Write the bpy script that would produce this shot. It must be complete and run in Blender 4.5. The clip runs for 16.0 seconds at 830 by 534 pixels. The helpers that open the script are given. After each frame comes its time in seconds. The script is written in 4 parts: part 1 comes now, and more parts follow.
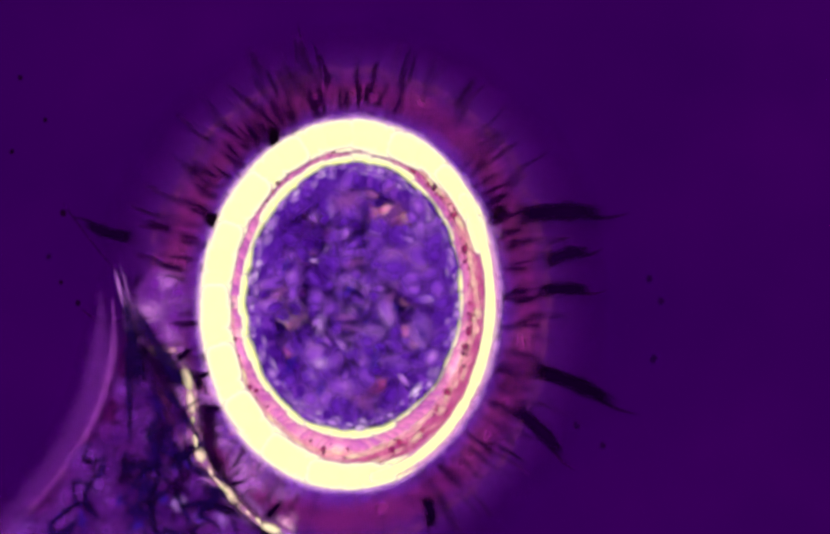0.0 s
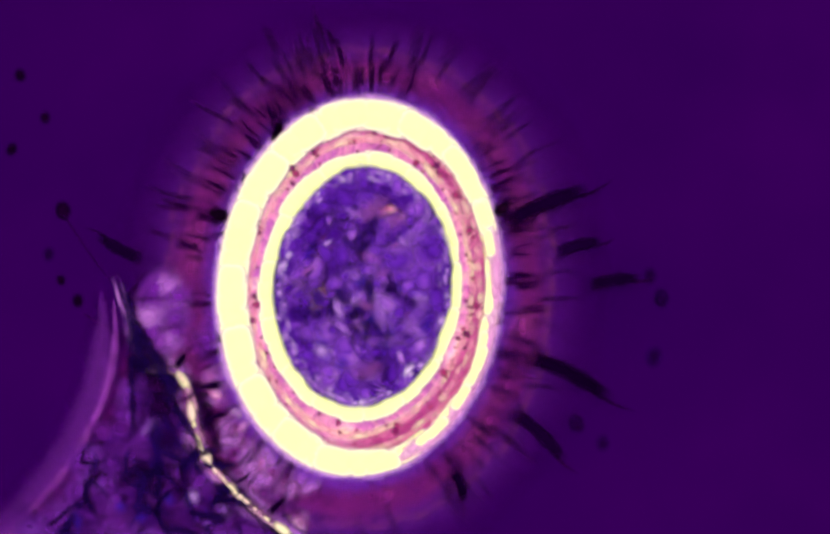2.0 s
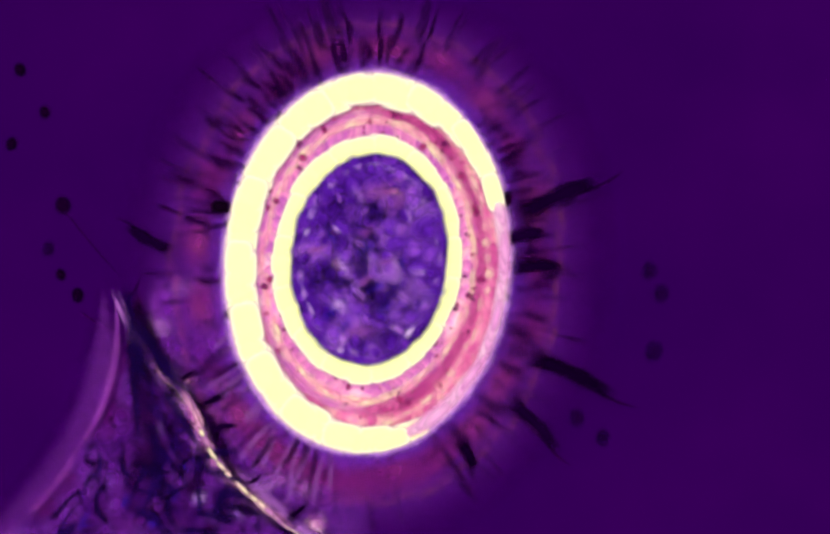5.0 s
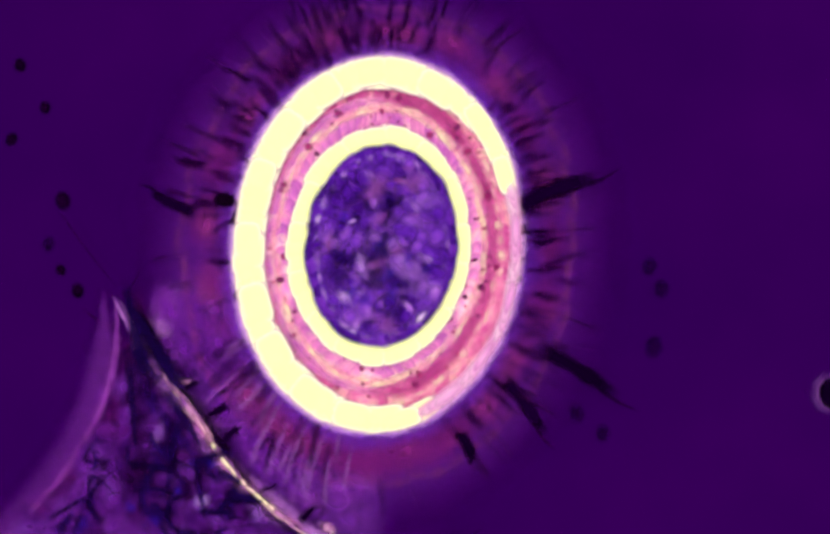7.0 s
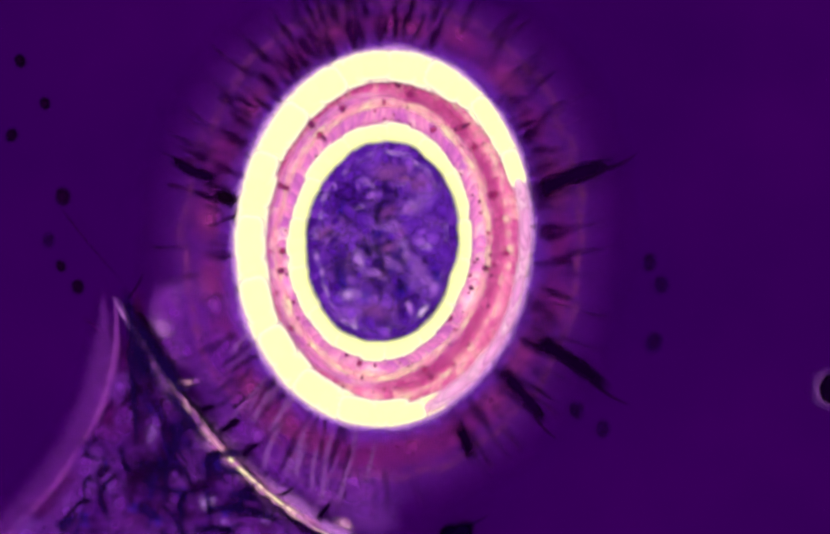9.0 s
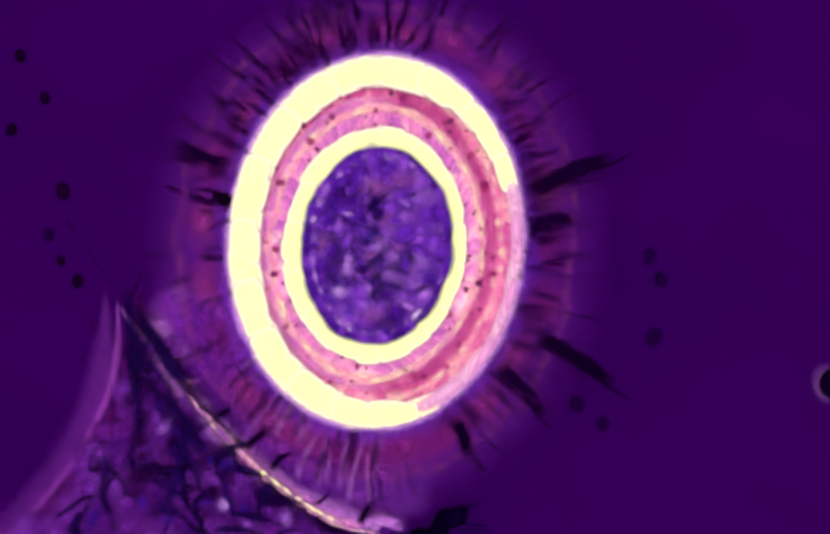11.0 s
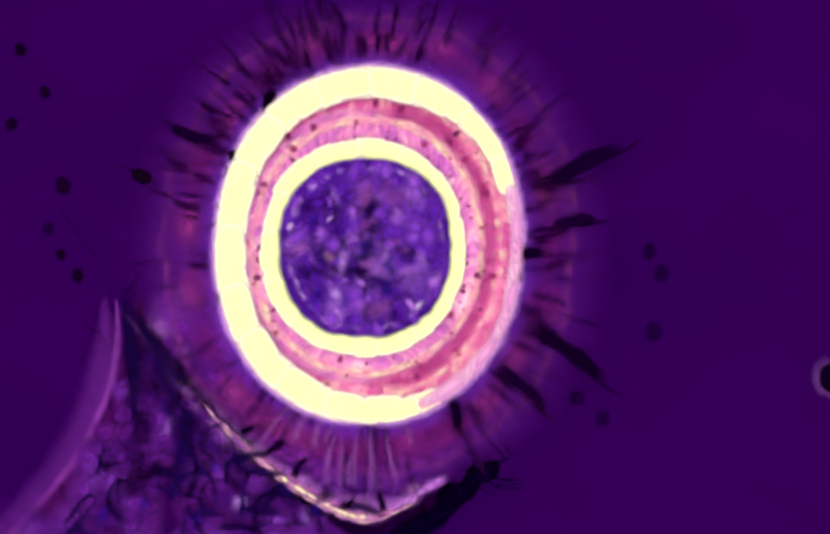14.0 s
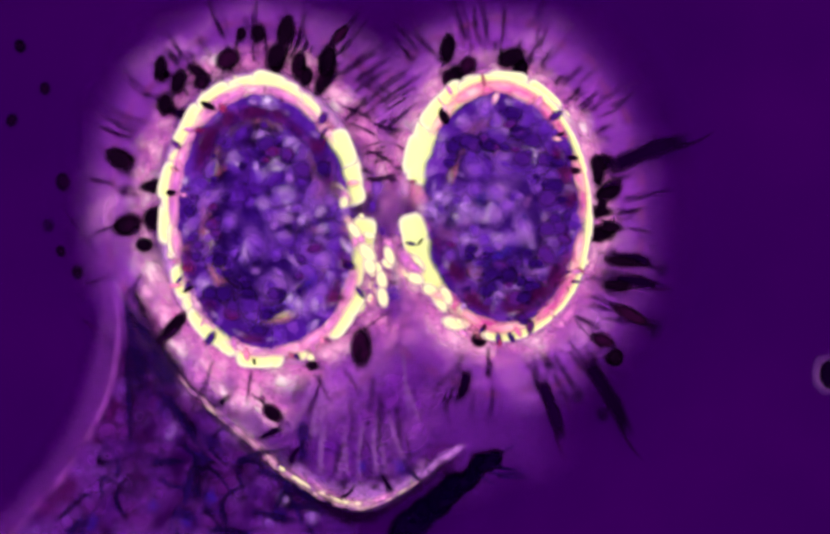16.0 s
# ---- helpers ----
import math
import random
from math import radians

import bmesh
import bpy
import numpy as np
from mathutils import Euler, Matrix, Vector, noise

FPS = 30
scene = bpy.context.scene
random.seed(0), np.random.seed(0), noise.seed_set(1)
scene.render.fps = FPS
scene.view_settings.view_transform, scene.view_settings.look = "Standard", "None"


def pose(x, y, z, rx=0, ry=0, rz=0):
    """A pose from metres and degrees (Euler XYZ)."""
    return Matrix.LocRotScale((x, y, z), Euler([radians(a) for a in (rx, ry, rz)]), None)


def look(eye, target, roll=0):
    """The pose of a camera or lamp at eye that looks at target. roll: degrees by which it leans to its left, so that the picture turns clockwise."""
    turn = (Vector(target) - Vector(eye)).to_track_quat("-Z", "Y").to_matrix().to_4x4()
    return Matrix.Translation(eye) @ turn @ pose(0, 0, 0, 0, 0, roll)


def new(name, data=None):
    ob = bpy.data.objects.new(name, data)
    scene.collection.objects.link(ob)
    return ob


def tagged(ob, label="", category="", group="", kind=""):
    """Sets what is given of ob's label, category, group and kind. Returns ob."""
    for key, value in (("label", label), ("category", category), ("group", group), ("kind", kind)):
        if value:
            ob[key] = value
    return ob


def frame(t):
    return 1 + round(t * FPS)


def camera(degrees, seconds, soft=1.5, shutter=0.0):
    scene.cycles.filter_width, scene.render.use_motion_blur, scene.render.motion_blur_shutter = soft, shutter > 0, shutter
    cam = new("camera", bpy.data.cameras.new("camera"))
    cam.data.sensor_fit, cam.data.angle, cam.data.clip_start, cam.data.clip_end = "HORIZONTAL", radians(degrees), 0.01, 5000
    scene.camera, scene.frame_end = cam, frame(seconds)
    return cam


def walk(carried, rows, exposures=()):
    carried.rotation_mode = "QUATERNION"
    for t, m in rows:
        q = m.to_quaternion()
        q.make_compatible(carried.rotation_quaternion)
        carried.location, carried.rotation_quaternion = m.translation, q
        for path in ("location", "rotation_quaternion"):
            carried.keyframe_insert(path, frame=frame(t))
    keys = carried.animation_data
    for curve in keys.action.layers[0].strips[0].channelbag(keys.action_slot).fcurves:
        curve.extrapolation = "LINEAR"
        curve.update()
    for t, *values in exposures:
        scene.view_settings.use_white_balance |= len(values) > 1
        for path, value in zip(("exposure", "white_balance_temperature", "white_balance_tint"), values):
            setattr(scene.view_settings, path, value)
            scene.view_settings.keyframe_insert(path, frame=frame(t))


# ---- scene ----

# A dividing cell on a culture dish, seen from straight above.
# Scale: one metre here stands for about ten micrometres.
U = 0.0035            # metres in one unit of the plan
HIGH = 7.539          # height of the lens over the dish
LIGHT = 1.45          # what the even light and the lamp give together


def lerp_rows(rows, t):
    """Values between rows (t, a, b, ...), eased softly."""
    if t <= rows[0][0]:
        return list(rows[0][1:])
    for p, q in zip(rows, rows[1:]):
        if t <= q[0]:
            f = (t - p[0]) / (q[0] - p[0])
            return [a + (b - a) * f for a, b in zip(p[1:], q[1:])]
    return list(rows[-1][1:])


# ---- camera: the stage creeps slowly under the lens ----
DRIFT = [(0, 0), (1.5, 3), (2.5, 6), (3.5, 10), (4.2, 12), (6.5, 21), (8, 27.5), (9, 31), (11.5, 43),
         (12.5, 46), (13.5, 50.5), (14.5, 54), (15, 57), (16, 59)]
cam = camera(40.0, 16.0, soft=3.6)
walk(cam, [(t, pose(0, -d * U, HIGH)) for t, d in DRIFT])


def place(x, y, t, z):
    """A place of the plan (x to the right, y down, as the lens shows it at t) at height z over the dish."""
    k = U * (HIGH - z) / HIGH
    return Vector(((x - 784) * k, (504 - y) * k - lerp_rows(DRIFT, t)[0] * U, z))


scene.cycles.transparent_max_bounces = 96      # many thin layers lie over one another

# ---- light: the even light of the condenser, and its lamp above ----
world = bpy.data.worlds.new("world")
scene.world = world
world.use_nodes = True
world.node_tree.nodes["Background"].inputs[0].default_value = (1, 1, 1, 1)
world.node_tree.nodes["Background"].inputs[1].default_value = 1.0
lamp = bpy.data.lights.new("condenser_lamp", "SUN")
lamp.energy, lamp.angle = 1.4, radians(25)
new("condenser_lamp", lamp).matrix_world = look((-1.5, 2.0, 12), (0, 0, 0))


# ---- materials ----
def lin(h, gain=1.0):
    v = [int(h[i:i + 2], 16) / 255 for i in (0, 2, 4)]
    return [(c / 12.92 if c < 0.04045 else ((c + 0.055) / 1.055) ** 2.4) * gain / LIGHT for c in v] + [1]


def tissue(name, stops, grain=3.0, mixing=0.5, fade=None, alpha=1.0, bump=0.3, patchy=0.0, contrast=1.0, veil=False, strand=False, gain=1.0, thin="", square=False):
    """A living, matt surface. stops: (position, colour). mixing: share of the piece's own tone against its grain.
    fade: the radius from which a thin piece thins out to nothing at its edge; veil: it thins out very gently;
    strand: it thins out across its width and at its ends; thin: the colour of its thin edge;
    square: for a squared-off piece."""
    m = bpy.data.materials.new(name)
    m.use_nodes = True
    nt = m.node_tree
    b = nt.nodes["Principled BSDF"]
    b.inputs["Roughness"].default_value = 0.8
    b.inputs["Specular IOR Level"].default_value = 0.0

    def node(kind, **values):
        n = nt.nodes.new(kind)
        for k, v in values.items():
            n.inputs[k].default_value = v
        return n

    def calc(op, a, c):
        n = nt.nodes.new("ShaderNodeMath")
        n.operation, n.use_clamp = op, op in ("MULTIPLY", "ADD")
        for s, v in zip(n.inputs, (a, c)):
            if isinstance(v, (int, float)):
                s.default_value = v
            else:
                nt.links.new(v, s)
        return n.outputs[0]

    tex = node("ShaderNodeTexCoord")
    own = node("ShaderNodeObjectInfo")
    seed = node("ShaderNodeMath")
    seed.operation = "MULTIPLY"
    seed.inputs[1].default_value = 91.0
    nt.links.new(own.outputs["Random"], seed.inputs[0])
    noise_a = node("ShaderNodeTexNoise", Scale=grain, Detail=3.0, Roughness=0.6)
    noise_a.noise_dimensions = "4D"
    nt.links.new(tex.outputs["Object"], noise_a.inputs["Vector"])
    nt.links.new(seed.outputs[0], noise_a.inputs["W"])
    fine = node("ShaderNodeTexNoise", Scale=grain * 4, Detail=2.0)
    fine.noise_dimensions = "4D"
    nt.links.new(tex.outputs["Object"], fine.inputs["Vector"])
    nt.links.new(seed.outputs[0], fine.inputs["W"])
    spread = node("ShaderNodeMapRange")
    spread.inputs["From Min"].default_value = 0.5 - 0.2 / contrast
    spread.inputs["From Max"].default_value = 0.5 + 0.2 / contrast
    nt.links.new(noise_a.outputs[0], spread.inputs["Value"])
    tone = calc("ADD", calc("MULTIPLY", own.outputs["Random"], mixing), calc("MULTIPLY", spread.outputs[0], 1 - mixing))
    ramp = node("ShaderNodeValToRGB")
    el = ramp.color_ramp.elements
    while len(el) < len(stops):
        el.new(0.5)
    for e, (p, c) in zip(el, stops):
        e.position, e.color = p, lin(c, gain)
    nt.links.new(tone, ramp.inputs[0])
    nt.links.new(ramp.outputs[0], b.inputs["Base Color"])
    bm = node("ShaderNodeBump", Strength=bump, Distance=0.02)
    nt.links.new(fine.outputs[0], bm.inputs["Height"])
    nt.links.new(bm.outputs[0], b.inputs["Normal"])
    if fade is not None:
        def thinner(value, start, top):
            n = node("ShaderNodeMapRange")
            n.interpolation_type = "SMOOTHSTEP"
            for k, v in (("From Min", start), ("From Max", 1.0), ("To Min", top), ("To Max", 0.0)):
                n.inputs[k].default_value = v
            nt.links.new(value, n.inputs["Value"])
            return n.outputs[0]

        if strand:
            axes = node("ShaderNodeSeparateXYZ")
            nt.links.new(tex.outputs["UV"], axes.inputs[0])
            sizes = []
            for k in (0, 1):
                a = nt.nodes.new("ShaderNodeMath")
                a.operation = "ABSOLUTE"
                nt.links.new(axes.outputs[k], a.inputs[0])
                sizes.append(a.outputs[0])
            out = calc("MULTIPLY", thinner(sizes[0], 0.5, 1.0), thinner(sizes[1], fade, alpha))
        else:
            flat = nt.nodes.new("ShaderNodeVectorMath")
            flat.operation = "MULTIPLY"
            flat.inputs[1].default_value = (1, 1, 0)
            nt.links.new(tex.outputs["Object"], flat.inputs[0])
            if square:
                for _ in range(2):
                    twice = nt.nodes.new("ShaderNodeVectorMath")
                    twice.operation = "MULTIPLY"
                    nt.links.new(flat.outputs[0], twice.inputs[0])
                    nt.links.new(flat.outputs[0], twice.inputs[1])
                    flat = twice
                total = nt.nodes.new("ShaderNodeVectorMath")
                total.operation = "DOT_PRODUCT"
                total.inputs[1].default_value = (1, 1, 1)
                nt.links.new(flat.outputs[0], total.inputs[0])
                root = nt.nodes.new("ShaderNodeMath")
                root.operation = "POWER"
                root.inputs[1].default_value = 0.25
                nt.links.new(total.outputs["Value"], root.inputs[0])
                far = root.outputs[0]
            else:
                size = nt.nodes.new("ShaderNodeVectorMath")
                size.operation = "LENGTH"
                nt.links.new(flat.outputs[0], size.inputs[0])
                far = size.outputs["Value"]
            out = thinner(far, fade, alpha)
            if thin:
                tint = nt.nodes.new("ShaderNodeMix")
                tint.data_type = "RGBA"
                tint.inputs["A"].default_value = lin(thin, gain)
                nt.links.new(ramp.outputs[0], tint.inputs["B"])
                nt.links.new(thinner(far, fade - 0.12, 1.0), tint.inputs["Factor"])
                nt.links.new(tint.outputs["Result"], b.inputs["Base Color"])
        if veil:
            out = calc("MULTIPLY", out, calc("MULTIPLY", out, 1 / alpha))
        if patchy:
            out = calc("MULTIPLY", out, calc("ADD", calc("MULTIPLY", spread.outputs[0], patchy), 1 - patchy))
        nt.links.new(out, b.inputs["Alpha"])
    return m


DISH = tissue("dish_plastic", [(0, "300052"), (0.5, "350056"), (1, "3b005b")], grain=0.5, mixing=0.0, bump=0.0)
CREAM = tissue("phase_bright_rim", [(0, "ffffa8"), (1, "ffffb0")], grain=2, bump=0.05, fade=0.78, gain=1.38, thin="ffdcec", square=True)
CRUMB = tissue("phase_bright_crumb", [(0, "fff0b8"), (1, "ffffb0")], grain=2, bump=0.05, fade=0.4, gain=1.38, thin="ffd0e0")
LILAC = tissue("lilac_lining", [(0, "8848b8"), (0.6, "b880d8"), (1, "f0d0f0")], grain=0.9, mixing=0.5, fade=0.0, alpha=0.9, veil=True, patchy=0.7, contrast=1.6, gain=1.55)
WARM = tissue("warm_edge_drop", [(0, "ffc0d0"), (0.5, "ffe0c4"), (1, "fff8b8")], grain=1.0, mixing=0.6, fade=0.35, gain=1.25)
PEACH = tissue("peach_rim", [(0, "ff80b8"), (0.4, "ffa8c0"), (0.7, "ffd8c0"), (1, "fff8b8")], grain=1.0, mixing=0.5, fade=0.0, contrast=1.3, alpha=0.75, patchy=0.8, gain=1.38)
ROSY = tissue("rosy_rim", [(0, "e080d0"), (0.5, "f8b0e0"), (1, "ffe8ec")], grain=1.0, mixing=0.5, fade=0.0, alpha=0.8, gain=1.3)
PINK = tissue("cortex_pink", [(0, "bc2c8c"), (0.35, "e060a8"), (0.6, "f48cb8"), (0.85, "ffc0c0"), (1, "d862b0")], grain=1.3, mixing=0.4, fade=0.0, contrast=1.3, gain=1.55)
CRIMSON = tissue("cortex_crimson", [(0, "a42078"), (0.4, "c03888"), (0.75, "dc60a0"), (1, "f090b4")], grain=1.3, mixing=0.35, fade=0.0, contrast=1.2, gain=1.35, alpha=0.62, patchy=0.5)
MAUVE = tissue("cortex_mauve", [(0, "a84cb4"), (0.3, "cc68c0"), (0.6, "ee8cc8"), (0.85, "ffc4d0"), (1, "bc60bc")], grain=1.3, mixing=0.4, fade=0.0, contrast=1.3, gain=1.55)
GRAIN = tissue("granular_plasm", [(0, "2a0650"), (0.2, "3e0c78"), (0.45, "582098"), (0.68, "7638aa"), (0.88, "985ab8"), (1, "b07ccc")], grain=0.9, mixing=0.6, fade=0.0, contrast=1.1, gain=1.65)
EDGING = tissue("plasm_border", [(0, "2c0654"), (0.5, "481488"), (1, "7430a8")], grain=1.3, mixing=0.6, fade=0.45, gain=1.5)
PALE_CLOUD = tissue("pale_cloud", [(0, "8844b8"), (0.6, "a868d0"), (1, "d4a4e8")], grain=1.0, fade=0.0, alpha=0.75, veil=True, patchy=0.6, contrast=1.3, gain=1.3)
DARK_CLOUD = tissue("dark_cloud", [(0, "18003c"), (1, "2c0868")], grain=1.0, fade=0.0, alpha=0.8, veil=True, patchy=0.5, contrast=1.4)
BLUE_CLOUD = tissue("blue_cloud", [(0, "200888"), (1, "3818a8")], grain=1.2, fade=0.0, alpha=0.7, veil=True, patchy=0.4, gain=1.1)
MAUVE_CLOUD = tissue("mauve_cloud", [(0, "7c3098"), (1, "a858b0")], grain=1.2, fade=0.0, alpha=0.7, veil=True, patchy=0.5, gain=1.2)
MAROON = tissue("maroon_border", [(0, "38023c"), (0.6, "560a54"), (1, "80206c")], grain=1.2, fade=0.0, alpha=0.9, veil=True, patchy=0.4, gain=1.1)
DARKER = tissue("dark_vesicle", [(0, "200448"), (0.45, "360c70"), (0.75, "521a84"), (0.9, "5c1060"), (1, "84246c")], grain=1.2, mixing=0.75, fade=0.3, gain=1.1)
SPECK = tissue("red_speck", [(0, "5c0858"), (0.4, "901868"), (0.8, "c03878"), (1, "e07098")], grain=1.2, mixing=0.8, fade=0.0, alpha=0.9)
BASE = tissue("neighbour_base", [(0, "4c0c66"), (1, "641c80")], grain=1.2, fade=0.2, alpha=0.9, gain=1.4)
FILL = tissue("lamella_base", [(0, "501484"), (0.5, "642090"), (1, "8438a0")], grain=1.0, fade=0.0, alpha=0.8, gain=1.3)
BODY = tissue("plasm_body", [(0, "260460"), (0.5, "401086"), (1, "642c9c")], grain=5, mixing=0.1)
BLEB = tissue("dark_bleb", [(0, "0a0010"), (0.6, "18041c"), (1, "3a0838")], grain=1.2, mixing=0.5, fade=0.5)
# HALO, VIOLET, GLOW, BLUSH, OUTER: the cell's halo light, put into veil colour
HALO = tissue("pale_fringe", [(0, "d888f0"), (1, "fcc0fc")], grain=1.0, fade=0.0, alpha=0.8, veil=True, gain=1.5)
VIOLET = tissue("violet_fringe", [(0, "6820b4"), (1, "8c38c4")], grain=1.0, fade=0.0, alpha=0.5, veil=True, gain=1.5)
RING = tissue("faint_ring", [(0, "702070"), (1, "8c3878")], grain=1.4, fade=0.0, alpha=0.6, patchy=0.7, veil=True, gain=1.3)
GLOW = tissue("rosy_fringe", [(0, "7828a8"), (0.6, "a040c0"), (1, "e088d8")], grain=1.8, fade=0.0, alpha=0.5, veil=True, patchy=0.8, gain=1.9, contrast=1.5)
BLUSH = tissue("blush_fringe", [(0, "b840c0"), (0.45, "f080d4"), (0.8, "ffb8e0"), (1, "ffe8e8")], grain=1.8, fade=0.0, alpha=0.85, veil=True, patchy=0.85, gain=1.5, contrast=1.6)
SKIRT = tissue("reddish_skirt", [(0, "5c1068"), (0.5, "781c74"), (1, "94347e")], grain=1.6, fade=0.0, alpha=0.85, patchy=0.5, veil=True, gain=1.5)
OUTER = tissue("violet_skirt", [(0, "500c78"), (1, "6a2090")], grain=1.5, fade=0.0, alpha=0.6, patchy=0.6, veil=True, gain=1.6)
FIBRE = tissue("dark_fibre", [(0, "160028"), (0.5, "260038"), (1, "3c0444")], grain=2.0, fade=0.0, strand=True)
STREAK = tissue("soft_streak", [(0, "200036"), (0.6, "340646"), (1, "480c50")], grain=2.0, fade=0.0, alpha=0.66, strand=True)
STRONG = tissue("black_fibre", [(0, "0c0018"), (1, "1c0030")], grain=2.0, fade=0.35, strand=True)
INK = tissue("black_droplet", [(0, "060010"), (1, "140024")], grain=2.0, fade=0.7)
PALE = tissue("pale_streak", [(0, "8038a0"), (1, "b870c8")], grain=2.0, fade=0.0, alpha=0.45, strand=True)
SHEET = tissue("violet_lamella", [(0, "541084"), (0.5, "6c1e92"), (1, "9040a8")], grain=1.6, fade=0.0, alpha=0.95, patchy=0.4, veil=True, gain=1.55)
# lilac glow put into the colour; also tints the lobe and pink plates
LILAC_GLOW = tissue("lilac_ridge", [(0, "9040b0"), (1, "c880d0")], grain=1.6, fade=0.0, alpha=0.75, patchy=0.5, veil=True, gain=1.8)
EDGE = tissue("bright_lamella_edge", [(0, "9040b0"), (0.4, "d080c8"), (0.75, "ffb4d4"), (1, "ffe8d0")], grain=1.0, mixing=0.8, fade=0.0, alpha=0.95, gain=1.1)
NEAR = tissue("neighbour_plasm", [(0, "2c0454"), (0.3, "440c68"), (0.6, "601c84"), (0.9, "70309c"), (1, "9058b8")], grain=1.6, mixing=0.5, fade=0.0, alpha=0.8, gain=1.5)
VEIN = tissue("neighbour_vein", [(0, "0c0028"), (0.5, "180440"), (1, "2c0864")], grain=2.0, fade=0.15, strand=True, alpha=0.85)
LOBE = tissue("dark_lobe", [(0, "030014"), (0.5, "08001c"), (1, "12002c")], grain=2.0, fade=0.4)
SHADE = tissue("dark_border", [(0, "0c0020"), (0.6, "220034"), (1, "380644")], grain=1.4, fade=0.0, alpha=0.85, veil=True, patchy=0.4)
ARC = tissue("neighbour_edge", [(0, "8428a4"), (1, "b450c4")], grain=1.0, fade=0.0, alpha=0.46, veil=True, gain=1.4)
ARC_GLOW = tissue("neighbour_glow", [(0, "6c1c90"), (1, "8030a0")], grain=1.0, fade=0.0, alpha=0.16, veil=True, gain=1.4)
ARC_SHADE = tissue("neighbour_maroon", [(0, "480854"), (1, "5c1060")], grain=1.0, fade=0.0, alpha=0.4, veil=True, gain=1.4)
SPOT = tissue("dark_particle", [(0, "12001c"), (1, "22002e")], grain=1.0, fade=0.3, alpha=0.95)
FAINT = tissue("faint_particle", [(0, "240040"), (1, "2a0046")], grain=1.0, fade=0.1, alpha=0.8)


# ---- building blocks ----
rng = random.Random(7)


def dome(name, sides=20, rise=0.35, wobble=0.0, seed=0, base=True, jag=0.0, power=2.0):
    """A low rounded cap of radius 1, its base at z = 0; wobble makes its outline uneven, jag ragged;
    power above 2 squares it off towards a rounded bar."""
    r0 = random.Random(seed)
    waves = [(r0.uniform(0, 6.28), r0.uniform(-1, 1) / k) for k in range(2, 6)]
    teeth = [1 + jag * r0.uniform(-1, 1) for _ in range(sides)]
    bm = bmesh.new()
    rings = []
    for r, z in ((1.0, 0.0), (0.96, 0.12), (0.78, 0.55), (0.42, 0.9)):
        ring = []
        for i in range(sides):
            a = 2 * math.pi * i / sides
            k = teeth[i] + wobble * sum(w * math.sin((j + 2) * a + p) for j, (p, w) in enumerate(waves))
            k *= (abs(math.cos(a)) ** power + abs(math.sin(a)) ** power) ** (-1 / power)
            ring.append(bm.verts.new((r * k * math.cos(a), r * k * math.sin(a), z * rise)))
        rings.append(ring)
    top = bm.verts.new((0, 0, rise))
    for p, q in zip(rings, rings[1:]):
        for i in range(sides):
            j = (i + 1) % sides
            bm.faces.new((p[i], p[j], q[j], q[i]))
    for i in range(sides):
        bm.faces.new((rings[-1][i], rings[-1][(i + 1) % sides], top))
    if base:
        bm.faces.new(rings[0][::-1])
    return finish(name, bm)


def finish(name, bm):
    me = bpy.data.meshes.new(name)
    for f in bm.faces:
        f.smooth = True
    bm.normal_update()
    bm.to_mesh(me)
    bm.free()
    return me


def tube(name, spine, sides=10):
    """A strand along a spine of (x, y, half width), flat below and rounded above; its uv runs from -1 to 1 along and across."""
    bm = bmesh.new()
    uv = bm.loops.layers.uv.new("uv")
    rings, last = [], len(spine) - 1
    for x, y, w in spine:
        rings.append([bm.verts.new((x, y + w * math.cos(a), w * 0.5 * max(0, math.sin(a)))) for a in (math.pi * k / sides for k in range(sides + 1))])
    for i, (p, q) in enumerate(zip(rings, rings[1:])):
        for k in range(sides):
            f = bm.faces.new((p[k], p[k + 1], q[k + 1], q[k]))
            for loop, (ii, kk) in zip(f.loops, ((i, k), (i, k + 1), (i + 1, k + 1), (i + 1, k))):
                loop[uv].uv = (2 * ii / last - 1, math.cos(math.pi * kk / sides))
    return finish(name, bm)


def worm(name, bends, steps=16, seed=0, width=0.26):
    """A curved strand from x = -1 to 1."""
    r0 = random.Random(seed)
    ph, amp = r0.uniform(0, 6.28), r0.uniform(0.5, 1.0) * bends
    spine = []
    for i in range(steps + 1):
        f = i / steps
        w = width * (0.6 + 0.4 * math.sin(math.pi * f)) * (1 + 0.25 * math.sin(9 * f + ph))
        spine.append((2 * f - 1, amp * (math.sin(4.2 * f + ph) - math.sin(ph)) * 0.3, w))
    return tube(name, spine)


def slug(name, steps=14, head=1.0, tail=0.15, bend=0.0):
    """A tapered fibre from x = 0 (root) to 1 (tip), of half width about 0.5 at its thickest."""
    spine = []
    for i in range(steps + 1):
        f = i / steps
        w = (head + (tail - head) * f) * (1 + 0.12 * math.sin(11 * f + 1) + 0.08 * math.sin(23 * f))
        spine.append((f, bend * math.sin(math.pi * f), 0.6 * w))
    return tube(name, spine)


VARIANTS = {}


def skin(me, material):
    """The mesh with that material, made once."""
    key = (me.name, material.name)
    if key not in VARIANTS:
        c = me.copy()
        c.materials.append(material)
        VARIANTS[key] = c
    return VARIANTS[key]


